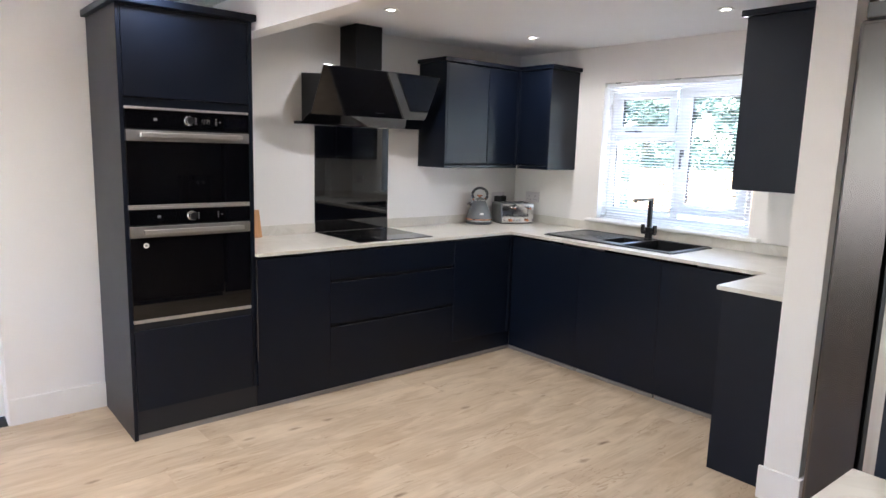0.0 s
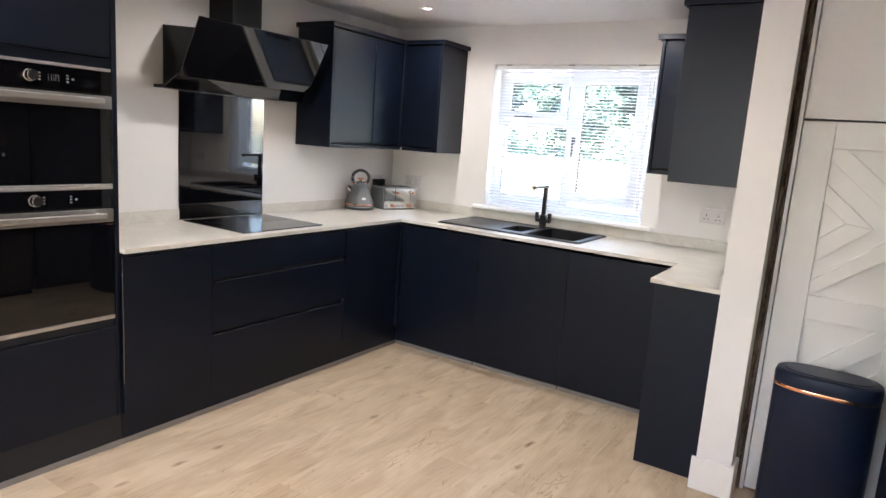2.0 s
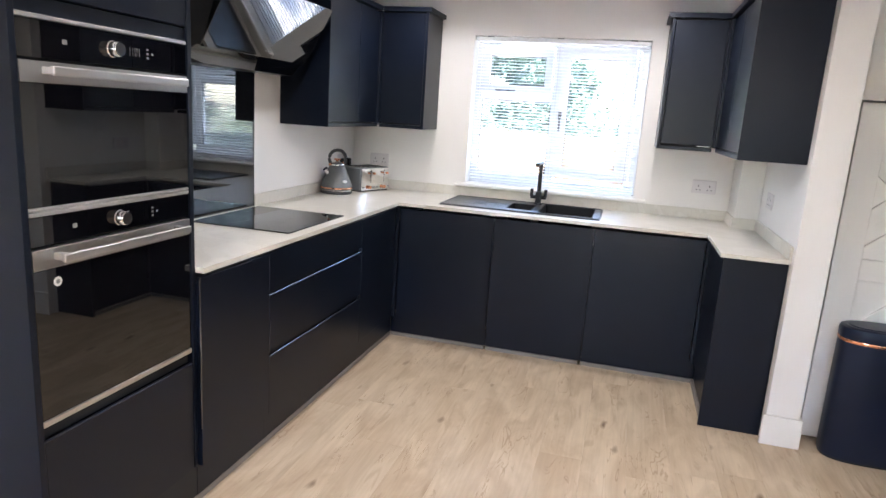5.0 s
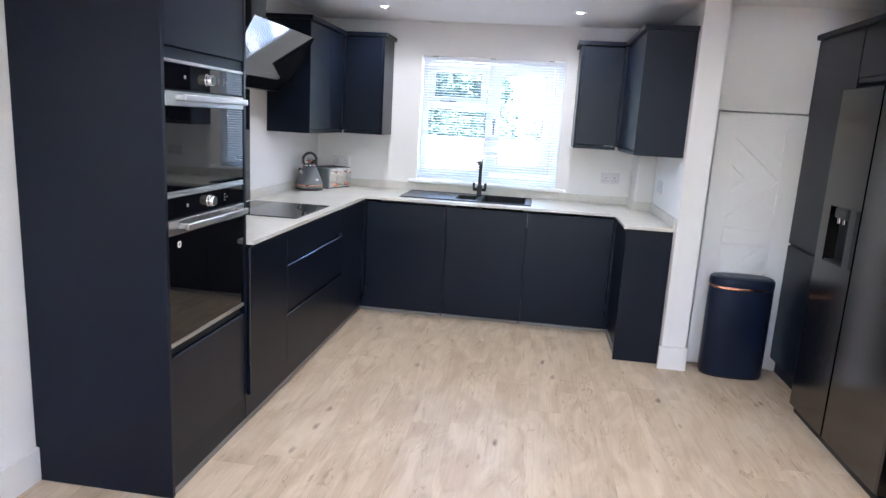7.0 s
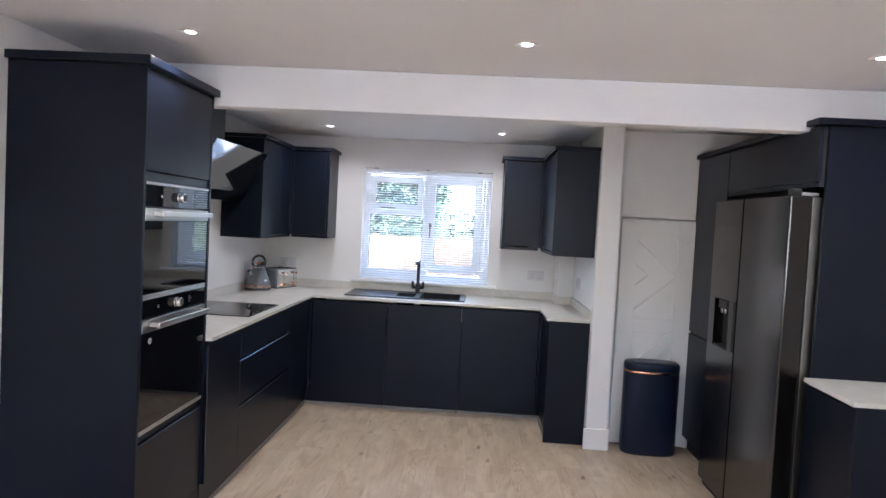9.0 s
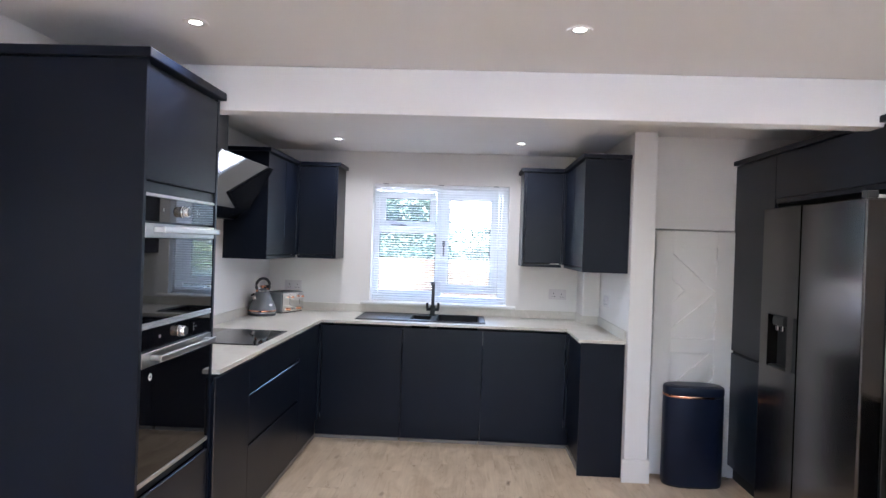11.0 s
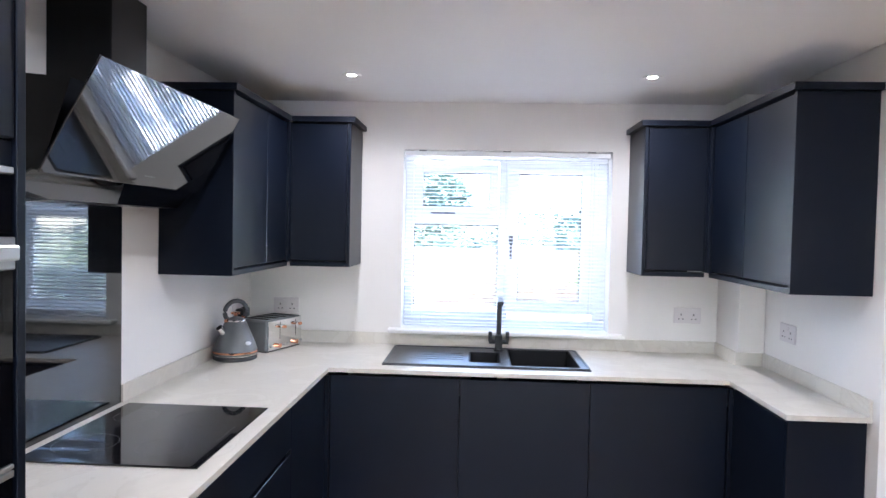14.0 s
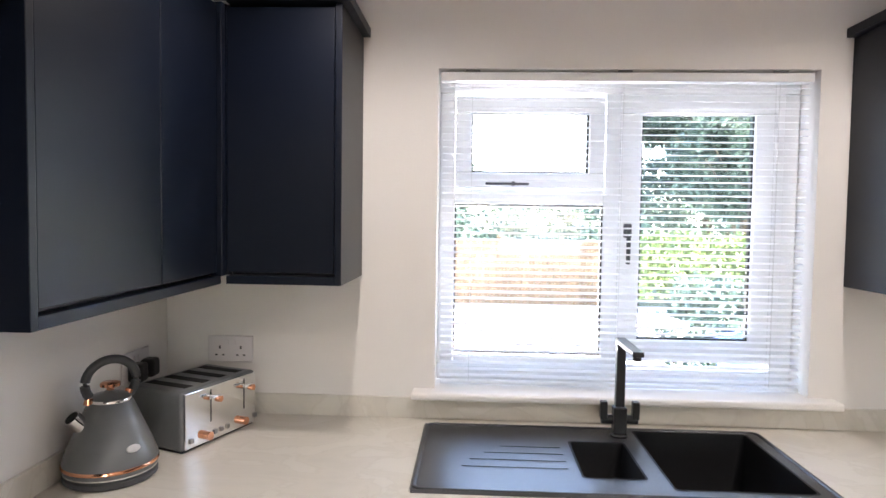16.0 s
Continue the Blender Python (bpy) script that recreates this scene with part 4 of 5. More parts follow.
sb = tagged(part("splashback", B(XW + 0.001, 2.3915, WT + 0.001, XW + 0.007, 2.9865, 1.619, bev=0.001), M_BLACKGLASS),
            "glossy black glass splashback behind the hob", "splashback")

h = thing("cooker_hood", (-3.8, 2.70, 1.62), "angled black glass chimney cooker hood", "cooker hood")
part("chimney", B(XW + 0.001, 2.585, 1.930, -3.703, 2.785, ZC - 0.002, bev=0.002), M_BLACKMETAL, h)
bm = bmesh.new()
side = [(XW + 0.001, 1.642), (-3.800, 1.642), (-3.716, 1.700), (-3.640, 1.925), (XW + 0.001, 1.948)]
ends = [[bm.verts.new((x, y, z)) for x, z in side] for y in (2.300, 3.100)]
for i in range(5):
    bm.faces.new((ends[0][i], ends[1][i], ends[1][(i + 1) % 5], ends[0][(i + 1) % 5]))
bm.faces.new(ends[0])
bm.faces.new(ends[1])
part("body", bm, M_BLACKMETAL, h)


def tilted_pane(name, p0, p1, y0, y1, y0b, y1b, t, mat_, label):
    """A pane between a lower and an upper edge (x, z)."""
    n = Vector((p1[1] - p0[1], 0, -(p1[0] - p0[0]))).normalized() * t
    bm = bmesh.new()
    c = [Vector((p0[0], y0b, p0[1])), Vector((p0[0], y1b, p0[1])), Vector((p1[0], y1, p1[1])), Vector((p1[0], y0, p1[1]))]
    a, b = [bm.verts.new(v) for v in c], [bm.verts.new(v - n) for v in c]
    bm.faces.new(a)
    bm.faces.new(b[::-1])
    for i in range(4):
        bm.faces.new((a[i], a[(i + 1) % 4], b[(i + 1) % 4], b[i]))
    bmesh.ops.bevel(bm, geom=list(bm.edges), offset=0.0012, segments=1, affect="EDGES")
    return part(name, bm, mat_, h, label)


gp = tilted_pane("front_glass", (-3.688, 1.682), (-3.530, 1.966), 2.250, 3.148, 2.250, 3.150, 0.006, M_BLACKGLASS, "tilted black glass front")
tilted_pane("lower_glass", (-3.800, 1.622), (-3.706, 1.690), 2.252, 3.148, 2.232, 3.205, 0.006, M_BLACKGLASS, "black glass lower strip")
part("underside", B(XW + 0.009, 2.240, 1.622, -3.808, 3.200, 1.640, bev=0.002), M_BLACKMETAL, h)
for y in (2.50, 2.90):
    part("lamp_cover", lathe(bmesh.new(), [(0.028, 0), (0.028, 0.004)], 20, (-3.855, y, 1.6175)), M_STEEL, h)
bm = bmesh.new()
for i in range(4):
    y = 2.72 + i * 0.018
    k = 0.10
    box(bm, -3.688 + 0.158 * k + 0.0004, y, 1.682 + 0.284 * k, -3.688 + 0.158 * k + 0.0016, y + 0.006, 1.682 + 0.284 * k + 0.003)
part("touch_marks", bm, M_MARK, gp)

# ---- sink and tap ----
s = thing("sink", (-2.56, 4.0, WT), "black composite one-and-a-half bowl inset sink with a ribbed drainer", "sink")
X0, X1, Y0, Y1 = -3.058, -2.064, 3.767, 4.250
BW = [(-2.640, 3.868, -2.492, 4.118, 0.11), (-2.436, 3.812, -2.112, 4.222, 0.18)]
bm = bmesh.new()
xs, ys = sorted({X0, X1, BW[0][0], BW[0][2], BW[1][0], BW[1][2]}), sorted({Y0, Y1, BW[0][1], BW[0][3], BW[1][1], BW[1][3]})
ZS = WT + 0.007
for xa, xb in zip(xs, xs[1:]):
    for ya, yb in zip(ys, ys[1:]):
        cx, cy = (xa + xb) / 2, (ya + yb) / 2
        if any(b[0] < cx < b[2] and b[1] < cy < b[3] for b in BW):
            continue
        bm.faces.new([bm.verts.new(p) for p in ((xa, ya, ZS), (xb, ya, ZS), (xb, yb, ZS), (xa, yb, ZS))])
bmesh.ops.remove_doubles(bm, verts=bm.verts, dist=1e-5)
for xa, ya, xb, yb in ((X0, Y0, X1, Y0), (X1, Y0, X1, Y1), (X1, Y1, X0, Y1), (X0, Y1, X0, Y0)):
    ox, oy = (0.004 if xa == xb == X1 else -0.004 if xa == xb else 0), (-0.004 if ya == yb == Y0 else 0.004 if ya == yb else 0)
    bm.faces.new([bm.verts.new(p) for p in ((xa, ya, ZS), (xb, yb, ZS), (xb + ox, yb + oy, WT + 0.0004), (xa + ox, ya + oy, WT + 0.0004))])
bmesh.ops.remove_doubles(bm, verts=bm.verts, dist=1e-5)
corner = [e for e in bm.edges if abs(e.verts[0].co.z - e.verts[1].co.z) > 0.003]
bmesh.ops.bevel(bm, geom=corner, offset=0.028, segments=6, affect="EDGES", profile=0.5)
part("rim", bm, M_SINK, s)


def rounded(x0, y0, x1, y1, r, z, n=7):
    """Corners of a rounded rectangle, anticlockwise."""
    out = []
    for cx, cy, a0 in ((x1 - r, y1 - r, 0), (x0 + r, y1 - r, 90), (x0 + r, y0 + r, 180), (x1 - r, y0 + r, 270)):
        out += [(cx + r * math.cos(radians(a0 + 90 * k / (n - 1))), cy + r * math.sin(radians(a0 + 90 * k / (n - 1))), z) for k in range(n)]
    return out


bm = bmesh.new()
rings = [[bm.verts.new(p) for p in rounded(X0 + i, Y0 + i, X1 - i, Y1 - i, 0.028 - i, z)]
         for i, z in ((0.0, ZS + 0.0002), (0.001, ZS + 0.003), (0.003, ZS + 0.004), (0.008, ZS + 0.004), (0.010, ZS + 0.003), (0.012, ZS + 0.0002))]
for p0, p1 in zip(rings, rings[1:]):
    for i in range(len(p0)):
        bm.faces.new((p0[i], p0[(i + 1) % len(p0)], p1[(i + 1) % len(p0)], p1[i]))
part("raised_edge", bm, M_SINK, s, smooth=True)
for xa, ya, xb, yb, dep in BW:
    bm = bmesh.new()
    q = 0.014
    def loop(ins, z, r=0.03, n=5):
        pts = []
        for cx, cy, a0 in ((xb - ins - r, yb - ins - r, 0), (xa + ins + r, yb - ins - r, 90), (xa + ins + r, ya + ins + r, 180), (xb - ins - r, ya + ins + r, 270)):
            for k in range(n):
                a = radians(a0 + 90 * k / (n - 1))
                pts.append(bm.verts.new((cx + r * math.cos(a), cy + r * math.sin(a), z)))
        return pts
    L = [loop(-0.006, ZS + 0.0012, 0.012), loop(0.0, ZS + 0.0010, 0.012), loop(0.003, ZS - 0.01, 0.014), loop(0.008, ZS - dep + 0.02), loop(0.025, ZS - dep)]
    for p0, p1 in zip(L, L[1:]):
        for i in range(len(p0)):
            bm.faces.new((p0[i], p0[(i + 1) % len(p0)], p1[(i + 1) % len(p0)], p1[i]))
    bm.faces.new(L[-1])
    bw = part("bowl", bm, M_BOWL_SHADE, s, smooth=True)
    part("drain", lathe(bmesh.new(), [(0.040, 0.0), (0.038, 0.003), (0.020, 0.001)], 24, ((xa + xb) / 2, (ya + yb) / 2, ZS - dep + 0.0005)), M_CHROME, bw, "chrome waste")
bm = bmesh.new()
for i, w in enumerate((0.27, 0.25, 0.21, 0.165)):
    y = 3.918 + i * 0.050
    box(bm, -2.672 - w, y, ZS + 0.0001, -2.672, y + 0.0024, ZS + 0.0014, bev=0.0004)
part("drainer_rib", bm, M_SINK, s)

t = thing("kitchen_tap", (-2.488, 4.182, ZS), "matt black swan-neck mixer tap with two square levers", "tap")
bm = lathe(bmesh.new(), [(0.026, 0.0002), (0.026, 0.006), (0.022, 0.010)], 28, (-2.488, 4.182, ZS))
part("base_ring", bm, M_TAP, t, smooth=True)
part("body", B(-2.507, 4.163, ZS + 0.010, -2.469, 4.201, 1.000, bev=0.004), M_TAP, t)
bm = B(-2.501, 4.170, 1.0003, -2.475, 4.196, 1.192, bev=0.004)
box(bm, -2.503, 3.985, 1.185, -2.473, 4.196, 1.200, bev=0.003)
sp = part("spout", bm, M_TAP, t)
part("nozzle", lathe(bmesh.new(), [(0.011, 0.0), (0.011, 0.010)], 18, (-2.488, 4.0, 1.1745)), M_BLACKPL, sp)
for sgn in (-1, 1):
    bm = bmesh.new()
    rod(bm, [(-2.488 + sgn * 0.0195, 4.182, 0.962), (-2.488 + sgn * 0.052, 4.182, 0.962)], 0.013, 16)
    lv = part("valve", bm, M_TAP, t)
    xx = -2.488 + sgn * 0.046
    part("lever", B(xx - 0.010, 4.168, 0.964, xx + 0.010, 4.192, 1.016, bev=0.003), M_TAP, lv)

# ---- sockets ----


def socket(x, y, z, rz, label, w=0.146, hgt=0.086):
    o = thing("wall_socket", (x, y, z), label, "wall socket", "double wall sockets", rz=rz)
    pl = part("plate", B(-w / 2, -0.009, -hgt / 2, w / 2, -0.0005, hgt / 2, bev=0.003), M_SOCKET, o, local=True)
    bm = bmesh.new()
    for sx in (-0.034, 0.034):
        box(bm, sx - 0.003, -0.0096, 0.0, sx + 0.003, -0.0091, 0.010)
        for dx in (-0.011, 0.011):
            box(bm, sx + dx - 0.004, -0.0096, -0.022, sx + dx + 0.004, -0.0091, -0.017)
    part("pin_holes", bm, M_SLOT, o, local=True, kind="stuff")
    for sx in (-0.012, 0.012):
        part("switch", B(sx - 0.006, -0.0125, 0.012, sx + 0.006, -0.0092, 0.030, bev=0.001), M_SOCKET, o, local=True)
    return o


socket(-3.694, YN, 1.112, 0, "white double wall socket behind the toaster")
socket(-1.450, YN, 1.113, 0, "white double wall socket beside the window")
socket(-1.155, 3.790, 1.110, -90, "white double wall socket on the short wall")
o = socket(XW, 4.125, 1.100, 90, "white double wall socket with two black plugs, behind the kettle")
for sx in (-0.034, 0.034):
    part("plug", B(sx - 0.024, -0.052, -0.040, sx + 0.024, -0.0100, 0.014, bev=0.010, seg=3), M_BLACKPL, o, "black plug", local=True)

# ---- kettle ----
KX, KY = -3.791, 3.808
k = thing("kettle", (KX, KY, WT + 0.0005), "grey enamel pyramid kettle with copper trim and an arched handle", "kettle", rz=232)
k.scale = (1.035, 1.035, 1.035)
part("base", lathe(bmesh.new(), [(0.096, 0), (0.101, 0.004), (0.101, 0.014), (0.094, 0.019)], 48), M_KBASE, k, local=True, smooth=True)
part("lower_ring", lathe(bmesh.new(), [(0.0945, 0.0195), (0.1000, 0.021), (0.1000, 0.024)], 48), M_CHROME, k, "chrome ring", local=True, smooth=True)
prof = [(0.1000, 0.0242), (0.1030, 0.033), (0.1015, 0.050), (0.090, 0.080), (0.078, 0.108), (0.066, 0.136), (0.056, 0.160), (0.049, 0.176), (0.045, 0.180)]
part("body", lathe(bmesh.new(), prof, 56), M_KETTLE, k, local=True, smooth=True)
part("copper_ring", lathe(bmesh.new(), [(0.1030, 0.0335), (0.1042, 0.035), (0.1040, 0.040), (0.1025, 0.042)], 56, caps=False), M_COPPER, k, "copper band", local=True, smooth=True)
part("neck", lathe(bmesh.new(), [(0.0465, 0.1795), (0.0470, 0.183), (0.0455, 0.186)], 40), M_CHROME, k, "chrome rim", local=True, smooth=True)
lid = part("lid", lathe(bmesh.new(), [(0.044, 0.1862), (0.036, 0.193), (0.014, 0.198), (0.010, 0.202)], 40), M_KETTLE, k, local=True, smooth=True)
part("lid_knob", lathe(bmesh.new(), [(0.008, 0.2022), (0.009, 0.208), (0.022, 0.212), (0.022, 0.219), (0.016, 0.222)], 28), M_COPPER, lid, "copper knob", local=True, smooth=True)
bm = rod(bmesh.new(), [(0.044, 0, 0.112), (0.060, 0, 0.128), (0.076, 0, 0.146), (0.084, 0, 0.155)], 0.0185, 20)
part("spout", bm, M_CHROME, k, "polished steel spout", local=True, smooth=True)
part("spout_mouth", lathe(bmesh.new(), [(0.0155, 0), (0.0155, 0.001)], 18, (0, 0, 0)), M_DARK, k, local=True).matrix_basis = Matrix.Translation((0.0843, 0, 0.1553)) @ Euler((0, radians(41.6), 0)).to_matrix().to_4x4()
arc = [(0.050 * math.cos(radians(a)) * 1.15 - 0.002, 0, 0.222 + 0.052 * math.sin(radians(a))) for a in range(-62, 233, 10)]
bm = rod(bmesh.new(), arc[3:], 0.0105, 14)
hd = part("handle", bm, M_KBASE, k, "dark grey arched handle", local=True, smooth=True)
part("handle_collar", rod(bmesh.new(), [(0.046, 0, 0.168), (0.050, 0, 0.178), (0.0455, 0, 0.192)], 0.0095, 12), M_COPPER, hd, "copper collar", local=True, smooth=True)
part("handle_collar", rod(bmesh.new(), [(-0.040, 0, 0.184), (-0.0455, 0, 0.196)], 0.0105, 12), M_COPPER, hd, "copper collar", local=True, smooth=True)
bm = lathe(bmesh.new(), [(1.0, 0), (0.94, 0.0025)], 28, sx=0.017, sy=0.009)
pl = part("badge", bm, M_STEEL, k, "small chrome badge", local=True)
a = radians(98)
r0 = 0.0905
pl.matrix_basis = Matrix.Translation((r0 * math.cos(a), r0 * math.sin(a), 0.082)) @ Euler((0, 0, a)).to_matrix().to_4x4() @ Euler((0, radians(66), 0)).to_matrix().to_4x4() @ Euler((0, 0, radians(90))).to_matrix().to_4x4()

# ---- toaster ----
ang = math.degrees(math.atan2(4.245 - 3.957, -3.585 + 3.69))
t = thing("toaster", (-3.677, 3.945, WT), "grey four-slice toaster with a polished front and copper levers", "toaster", rz=ang)
TL, TD, TH = 0.298, 0.195, 0.166
bm = box(bmesh.new(), 0.0, 0.004, 0.005, TL, TD, TH, bev=0.012, seg=4)
part("body", bm, M_KETTLE, t, local=True)
part("front_panel", B(0.008, -0.0015, 0.009, TL - 0.008, 0.0035, TH - 0.006, bev=0.002), M_CHROME, t, "polished steel front", local=True)
part("base", B(0.006, 0.010, 0.0, TL - 0.006, TD - 0.006, 0.0049, bev=0.002), M_BLACKPL, t, local=True)
for i in range(4):
    x = 0.038 + i * 0.066
    part("bread_slot", B(x, 0.030, TH + 0.0002, x + 0.030, TD - 0.022, TH + 0.0016, bev=0.0005), M_DARK, t, "dark bread slot", local=True)
for cx, kx in ((0.102, 0.082), (0.238, 0.228)):
    part("lever_track", B(cx - 0.002, -0.0022, 0.062, cx + 0.002, -0.0016, TH - 0.014), M_DARK, t, local=True)
    bm = bmesh.new()
    rod(bm, [(cx, -0.002, 0.134), (cx, -0.018, 0.134)], 0.004, 12)
    box(bm, cx - 0.021, -0.024, 0.130, cx + 0.021, -0.014, 0.1375, bev=0.003)
    lv = part("lever", bm, M_CHROME, t, "chrome lever", local=True, smooth=True)
    part("lever_end", rod(bmesh.new(), [(cx + 0.008, -0.014, 0.127), (cx + 0.008, -0.031, 0.127)], 0.0085, 16), M_COPPER, lv, "copper lever button", local=True, smooth=True)
    bm = bmesh.new()
    rod(bm, [(kx, -0.002, 0.030), (kx, -0.020, 0.030)], 0.0115, 20)
    part("knob", bm, M_COPPER, t, "copper browning knob", local=True, smooth=True)
for cx in (0.028, 0.118, 0.142, 0.168, 0.286):
    bm = bmesh.new()
    box(bm, cx - 0.0065, -0.006, 0.0235, cx + 0.0065, -0.0016, 0.0365, bev=0.0015)
    part("button", bm, M_BAND, t, "small square button", local=True, smooth=True)

# ---- chopping board ----
cb = tagged(part("chopping_board", B(-0.006, -0.115, 0.0, 0.006, 0.115, 0.175, bev=0.004), M_BOARD), "small orange-brown wooden chopping board leaning on the upstand", "chopping board")
cb.matrix_basis = pose(-3.838, 1.872, WT + 0.003, 0, -14, 0)

# ---- bin ----
BX, BY = -0.716, 3.132
b = thing("kitchen_bin", (BX, BY, 0), "tall navy blue oval kitchen bin with copper band, closed", "bin")


def oval(bm, prof, n=64, p=2.7):
    rings = []
    for rx, ry, z in prof:
        ring = []
        for i in range(n):
            a = 2 * math.pi * i / n
            c, s_ = math.cos(a), math.sin(a)
            ring.append(bm.verts.new((BX + rx * math.copysign(abs(c) ** (2 / p), c), BY + ry * math.copysign(abs(s_) ** (2 / p), s_), z)))
        rings.append(ring)
    for q, w in zip(rings, rings[1:]):
        for i in range(n):
            bm.faces.new((q[i], q[(i + 1) % n], w[(i + 1) % n], w[i]))
    bm.faces.new(rings[0][::-1])
    bm.faces.new(rings[-1])
    return bm


part("foot", oval(bmesh.new(), [(0.183, 0.099, 0.0), (0.183, 0.099, 0.012)]), M_BLACKPL, b, smooth=True)
part("body", oval(bmesh.new(), [(0.186, 0.102, 0.0122), (0.189, 0.104, 0.018), (0.189, 0.104, 0.572)]), M_BIN, b, smooth=True)
part("band_gap", oval(bmesh.new(), [(0.1870, 0.1020, 0.5722), (0.1870, 0.1020, 0.586)]), M_BLACKPL, b, "dark gap under the lid", smooth=True)
bm = oval(bmesh.new(), [(0.1895, 0.1045, 0.5722), (0.1910, 0.1055, 0.575), (0.1910, 0.1055, 0.583), (0.1895, 0.1045, 0.586)])
bmesh.ops.bisect_plane(bm, geom=bm.verts[:] + bm.edges[:] + bm.faces[:], plane_co=(BX + 0.055, BY, 0), plane_no=(1, 0.45, 0), clear_outer=True)
part("copper_band", bm, M_COPPER, b, "copper band", smooth=True)
ld = part("lid", oval(bmesh.new(), [(0.189, 0.104, 0.5862), (0.1905, 0.105, 0.590), (0.1905, 0.105, 0.622), (0.186, 0.101, 0.636), (0.174, 0.090, 0.643), (0.165, 0.082, 0.6425)]), M_BIN, b, smooth=True)
part("lid_flap", oval(bmesh.new(), [(0.160, 0.078, 0.6427), (0.156, 0.075, 0.646)]), M_BIN, ld, smooth=True)

# ---- garden ----
GZ = -0.15
ground = setting("ground", B(-60, 4.64, GZ - 0.3, 60, 90, GZ - 0.03), M_LAWN, "rough grass lawn")
# unseen ground, given the paving colour to keep bounced light from turning green
bm = bmesh.new()
box(bm, -60, -60, GZ - 0.3, 60, -4.2, GZ - 0.03)
box(bm, -60, -4.2, GZ - 0.3, -4.3, 4.64, GZ - 0.03)
box(bm, 1.4, -4.2, GZ - 0.3, 60, 4.64, GZ - 0.03)
setting("ground_around", bm, M_PATIO)
patio = setting("pavement", B(-12, 4.64, GZ - 0.0295, 6.0, 15.188, GZ - 0.012), M_PATIO, "pale sunlit paving slabs")
fence = thing("garden_fence", (-4.0, 15.2, GZ), "low timber board fence in sunlight", "fence")
bd = finish(B(0, -0.011, 0, 0.118, 0.011, 1.30, bev=0.003), M_FENCE)
for i in range(80):
    o = new("board", bd)
    o.parent = fence
    o.location = (-6.0 + i * 0.128, 0, -0.015 + random.uniform(-0.008, 0.008))
for i in range(5):
    part("post", B(-9.95 + i * 2.5, 15.212, GZ - 0.03, -9.85 + i * 2.5, 15.31, GZ + 1.36, bev=0.005), M_FENCE, fence)
for z in (0.25, 1.0):
    part("rail", B(-9.9, 15.212, GZ + z, 0.2, 15.25, GZ + z + 0.09), M_FENCE, fence)


def leaves(name, boxes, n, size, material, parent=None, seed=1):
    """Many small leaves in uneven clumps inside ellipsoids (centre, radii)."""
    rnd = np.random.default_rng(seed)
    V, F = [], []
    for (c, r), cnt in zip(boxes, n):
        d = rnd.normal(size=(cnt, 3))
        d /= np.linalg.norm(d, axis=1)[:, None]
        rad = rnd.uniform(0.55, 1.0, cnt) ** 0.5
        lump = 1 + 0.22 * np.sin(d[:, 0] * 7 + seed) * np.cos(d[:, 1] * 6) + 0.15 * np.sin(d[:, 2] * 11)
        p = np.array(c) + d * np.array(r) * (rad * lump)[:, None]
        a = rnd.normal(size=(cnt, 3))
        a /= np.linalg.norm(a, axis=1)[:, None]
        b2 = np.cross(a, rnd.normal(size=(cnt, 3)))
        b2 /= np.linalg.norm(b2, axis=1)[:, None]
        s = size * rnd.uniform(0.6, 1.4, cnt)[:, None]
        for q in (p - a * s, p + b2 * s * 0.5, p + a * s, p - b2 * s * 0.5):
            V.append(q)
        base_i = sum(len(v) for v in V[:-4])
        for i in range(cnt):
            F.append((base_i + i, base_i + cnt + i, base_i + 2 * cnt + i, base_i + 3 * cnt + i))
    me = bpy.data.meshes.new(name)
    me.from_pydata([tuple(v) for v in np.concatenate(V)], [], F)
    me.materials.append(material)
    ob = new(name, me)
    ob.parent = parent
    return ob


def tree(x, y, h, r, material, seed, label):
    t = thing("tree", (x, y, GZ), label, "tree", "garden trees")
    bm = bmesh.new()
    rnd = random.Random(seed)
    pts = [(0, 0, -0.05), (0.05, 0.02, h * 0.3), (0.0, 0.08, h * 0.6), (0.05, 0.0, h * 0.85)]
    rings = []
    for (px, py, pz), rr in zip(pts, (0.16, 0.12, 0.08, 0.03)):
        rings.append([bm.verts.new((px + rr * math.cos(k * math.pi / 4), py + rr * math.sin(k * math.pi / 4), pz)) for k in range(8)])
    for p0, p1 in zip(rings, rings[1:]):
        for i in range(8):
            bm.faces.new((p0[i], p0[(i + 1) % 8], p1[(i + 1) % 8], p1[i]))
    for i in range(9):
        a, z = rnd.uniform(0, 6.28), h * rnd.uniform(0.3, 0.7)
        rod(bm, [(0, 0, z), (r * 0.4 * math.cos(a), r * 0.4 * math.sin(a), z + 0.3), (r * 0.75 * math.cos(a), r * 0.75 * math.sin(a), z + 0.8)], 0.014, 5)
    part("trunk", bm, M_BARK, t, local=True)
    cl = []
    for i in range(14):
        a, q = rnd.uniform(0, 6.28), rnd.uniform(0.1, 0.75) * r
        cl.append(((q * math.cos(a), q * math.sin(a), h * rnd.uniform(0.42, 0.95)), (r * rnd.uniform(0.3, 0.5), r * rnd.uniform(0.3, 0.5), r * rnd.uniform(0.25, 0.4))))
    leaves("crown", cl, [4600] * 14, 0.072, material, t, seed)
    return t


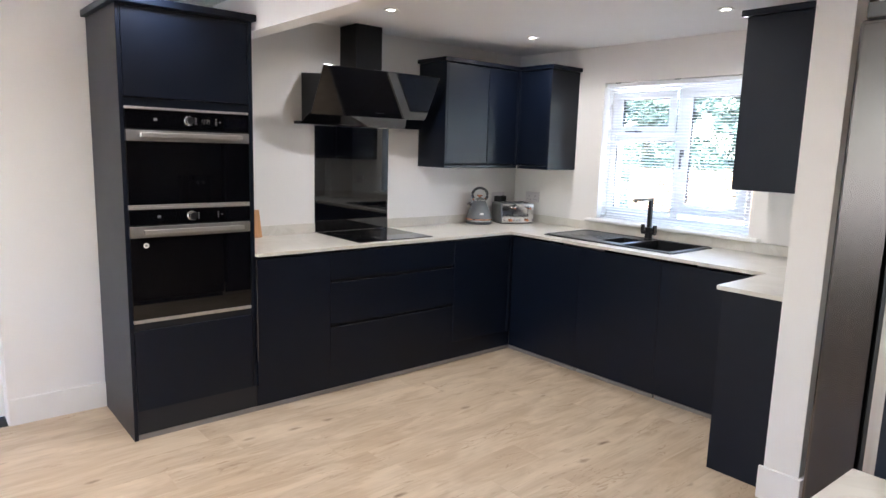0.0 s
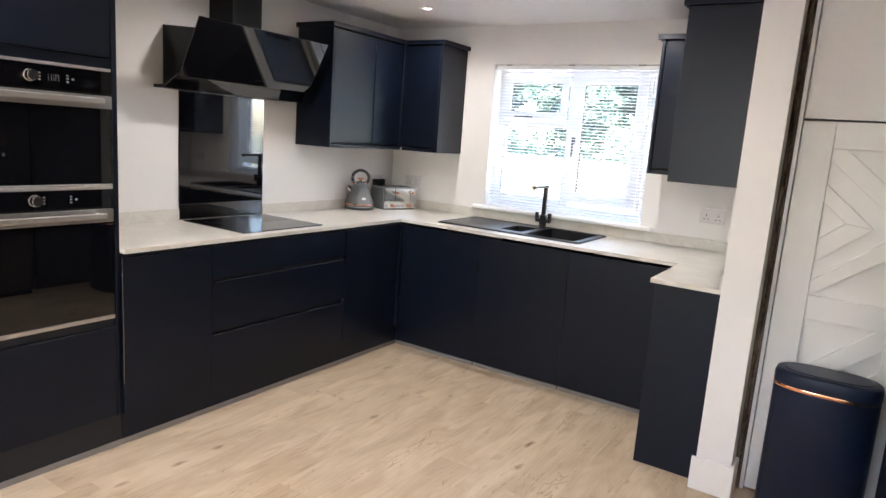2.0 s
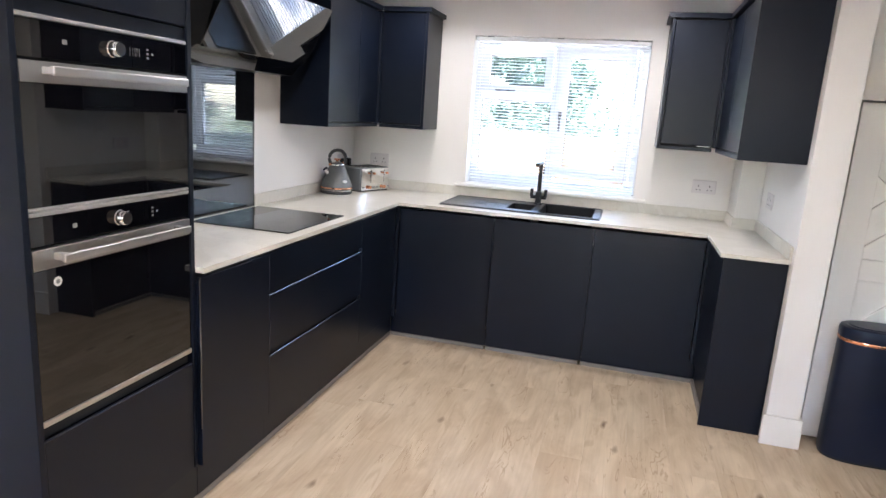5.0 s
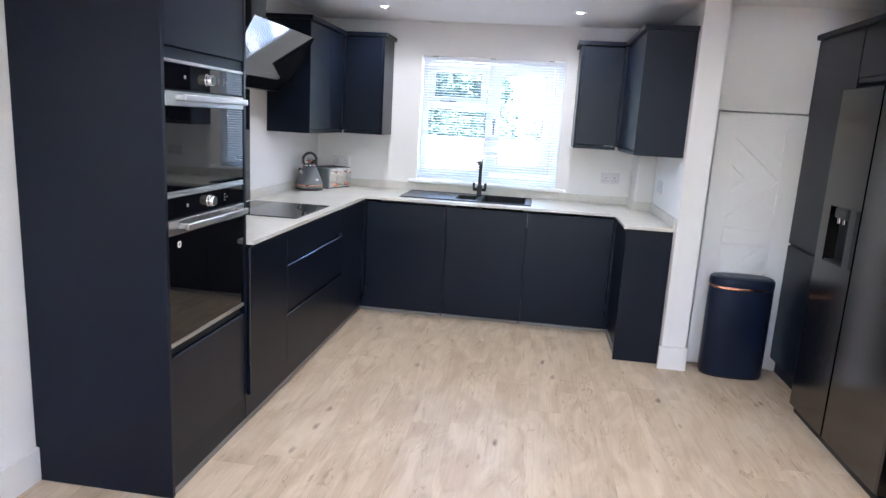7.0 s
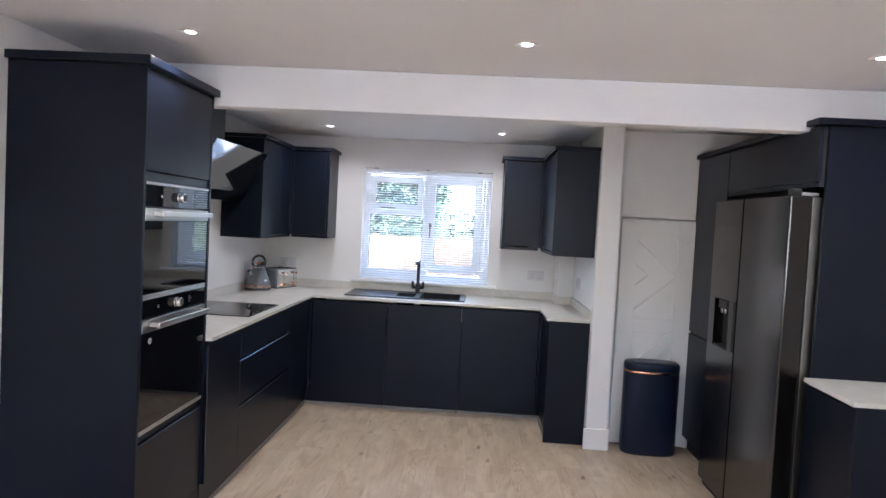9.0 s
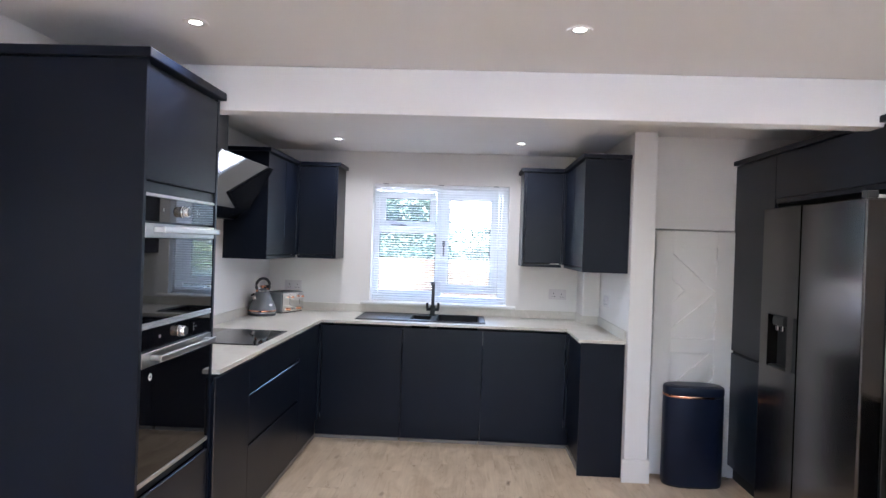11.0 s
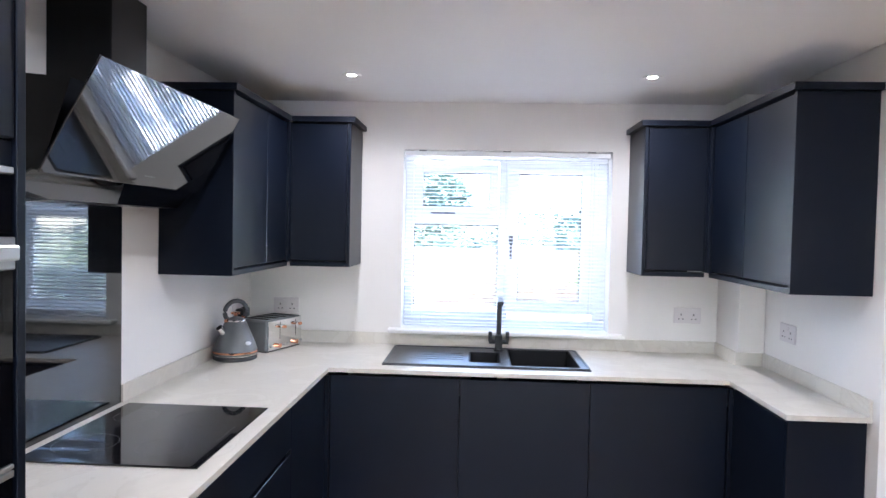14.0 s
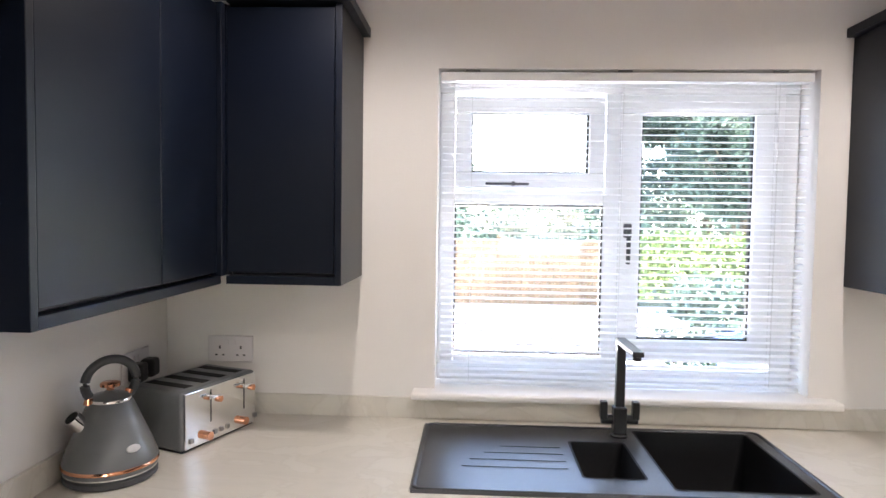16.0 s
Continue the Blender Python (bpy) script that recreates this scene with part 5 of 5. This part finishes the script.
tree(2.15, 14.6, 6.0, 2.2, M_LEAFD, 3, "broad dark green garden tree beside the fence")
tree(-4.3, 17.8, 3.1, 1.25, M_LEAFD, 21, "small round green garden tree behind the hedge")
tree(-7.0, 17.5, 6.2, 2.4, M_LEAFD, 5, "dark green garden tree beyond the fence")
tree(-10.5, 16.5, 6.6, 2.6, M_LEAFD, 8, "tall dark green garden tree beyond the fence")
tree(3.2, 18.0, 5.2, 2.4, M_LEAFD, 12, "dark green garden tree standing behind the others")
tree(3.0, 19.0, 6.0, 2.0, M_LEAFD, 15, "dark green garden tree far behind the fence")
tree(5.0, 14.0, 5.5, 2.2, M_LEAFD, 9, "dark green garden tree at the lawn's edge")
hd = leaves("hedge", [((-13.0 + i * 1.15, 16.3, GZ + 1.05), (0.95, 0.6, 1.35)) for i in range(14)], [1900] * 14, 0.05, M_LEAFD, None, 11)
tagged(hd, "dense dark green hedge behind the fence", "hedge")
bs = leaves("shrub", [((-0.62 + i * 0.42, 8.9 + 0.2 * (i % 2), GZ + 0.56), (0.40, 0.36, 0.58)) for i in range(4)], [3200] * 4, 0.035, M_LEAFD, None, 17)
tagged(bs, "low dark green shrub on the paving", "shrub")
bs = leaves("shrub", [((-0.3 + i * 0.6, 12.6, GZ + 0.98 + 0.08 * (i % 2)), (0.55, 0.45, 0.50)) for i in range(5)], [1500] * 5, 0.045, M_LEAFL, None, 23)
tagged(bs, "bright yellow-green shrub in sunlight", "shrub")
fh = leaves("far_woods", [((-30 + i * 3.4, 34 + 3 * (i % 3), 0.6), (3.0, 1.5, 1.9)) for i in range(18)], [900] * 18, 0.22, M_LEAFD, None, 31)
tagged(fh, "distant dark tree line", "trees", kind="stuff")
tb = thing("garden_table", (-1.15, 8.6, GZ), "white round-cornered garden table on the paving", "garden table")
part("tabletop", B(-1.40, 8.35, GZ + 0.70, -0.90, 8.85, GZ + 0.735, bev=0.012), M_WHITEPL, tb)
for x in (-1.35, -0.97):
    for y in (8.4, 8.78):
        part("leg", B(x, y, GZ - 0.012, x + 0.035, y + 0.035, GZ + 0.699), M_WHITEPL, tb)
tu = thing("plant_tub", (-0.60, 7.8, GZ), "tall blue plastic garden tub on the paving", "tub")
part("tub", lathe(bmesh.new(), [(0.20, -0.012), (0.24, 0.68), (0.255, 0.685), (0.255, 0.72), (0.23, 0.72), (0.19, 0.05)], 28, (-0.60, 7.8, GZ)), M_BLUE, tu)

# ---- floor planks ----
pk = {}
PWD, PLN = 0.192, 1.285
rnd = random.Random(4)
for i in range(24):
    xa = XW + 0.001 + i * PWD
    xb = min(xa + PWD - 0.0005, XE + 0.7)
    y = YS - rnd.uniform(0.1, 1.2)
    while y < YN - 0.02:
        ya, yb = max(y, YS + 0.001), min(y + PLN - 0.0005, YN - 0.002)
        if yb - ya > 0.02:
            key = (round(xb - xa, 4), round(yb - ya, 4))
            if key not in pk:
                w, l = key
                pk[key] = finish(B(0, 0, 0, w, l, 0.0115), M_OAK)
            o = new("plank", pk[key])
            o.parent = floor
            o.location = (xa, ya, -0.0117)
        y += PLN
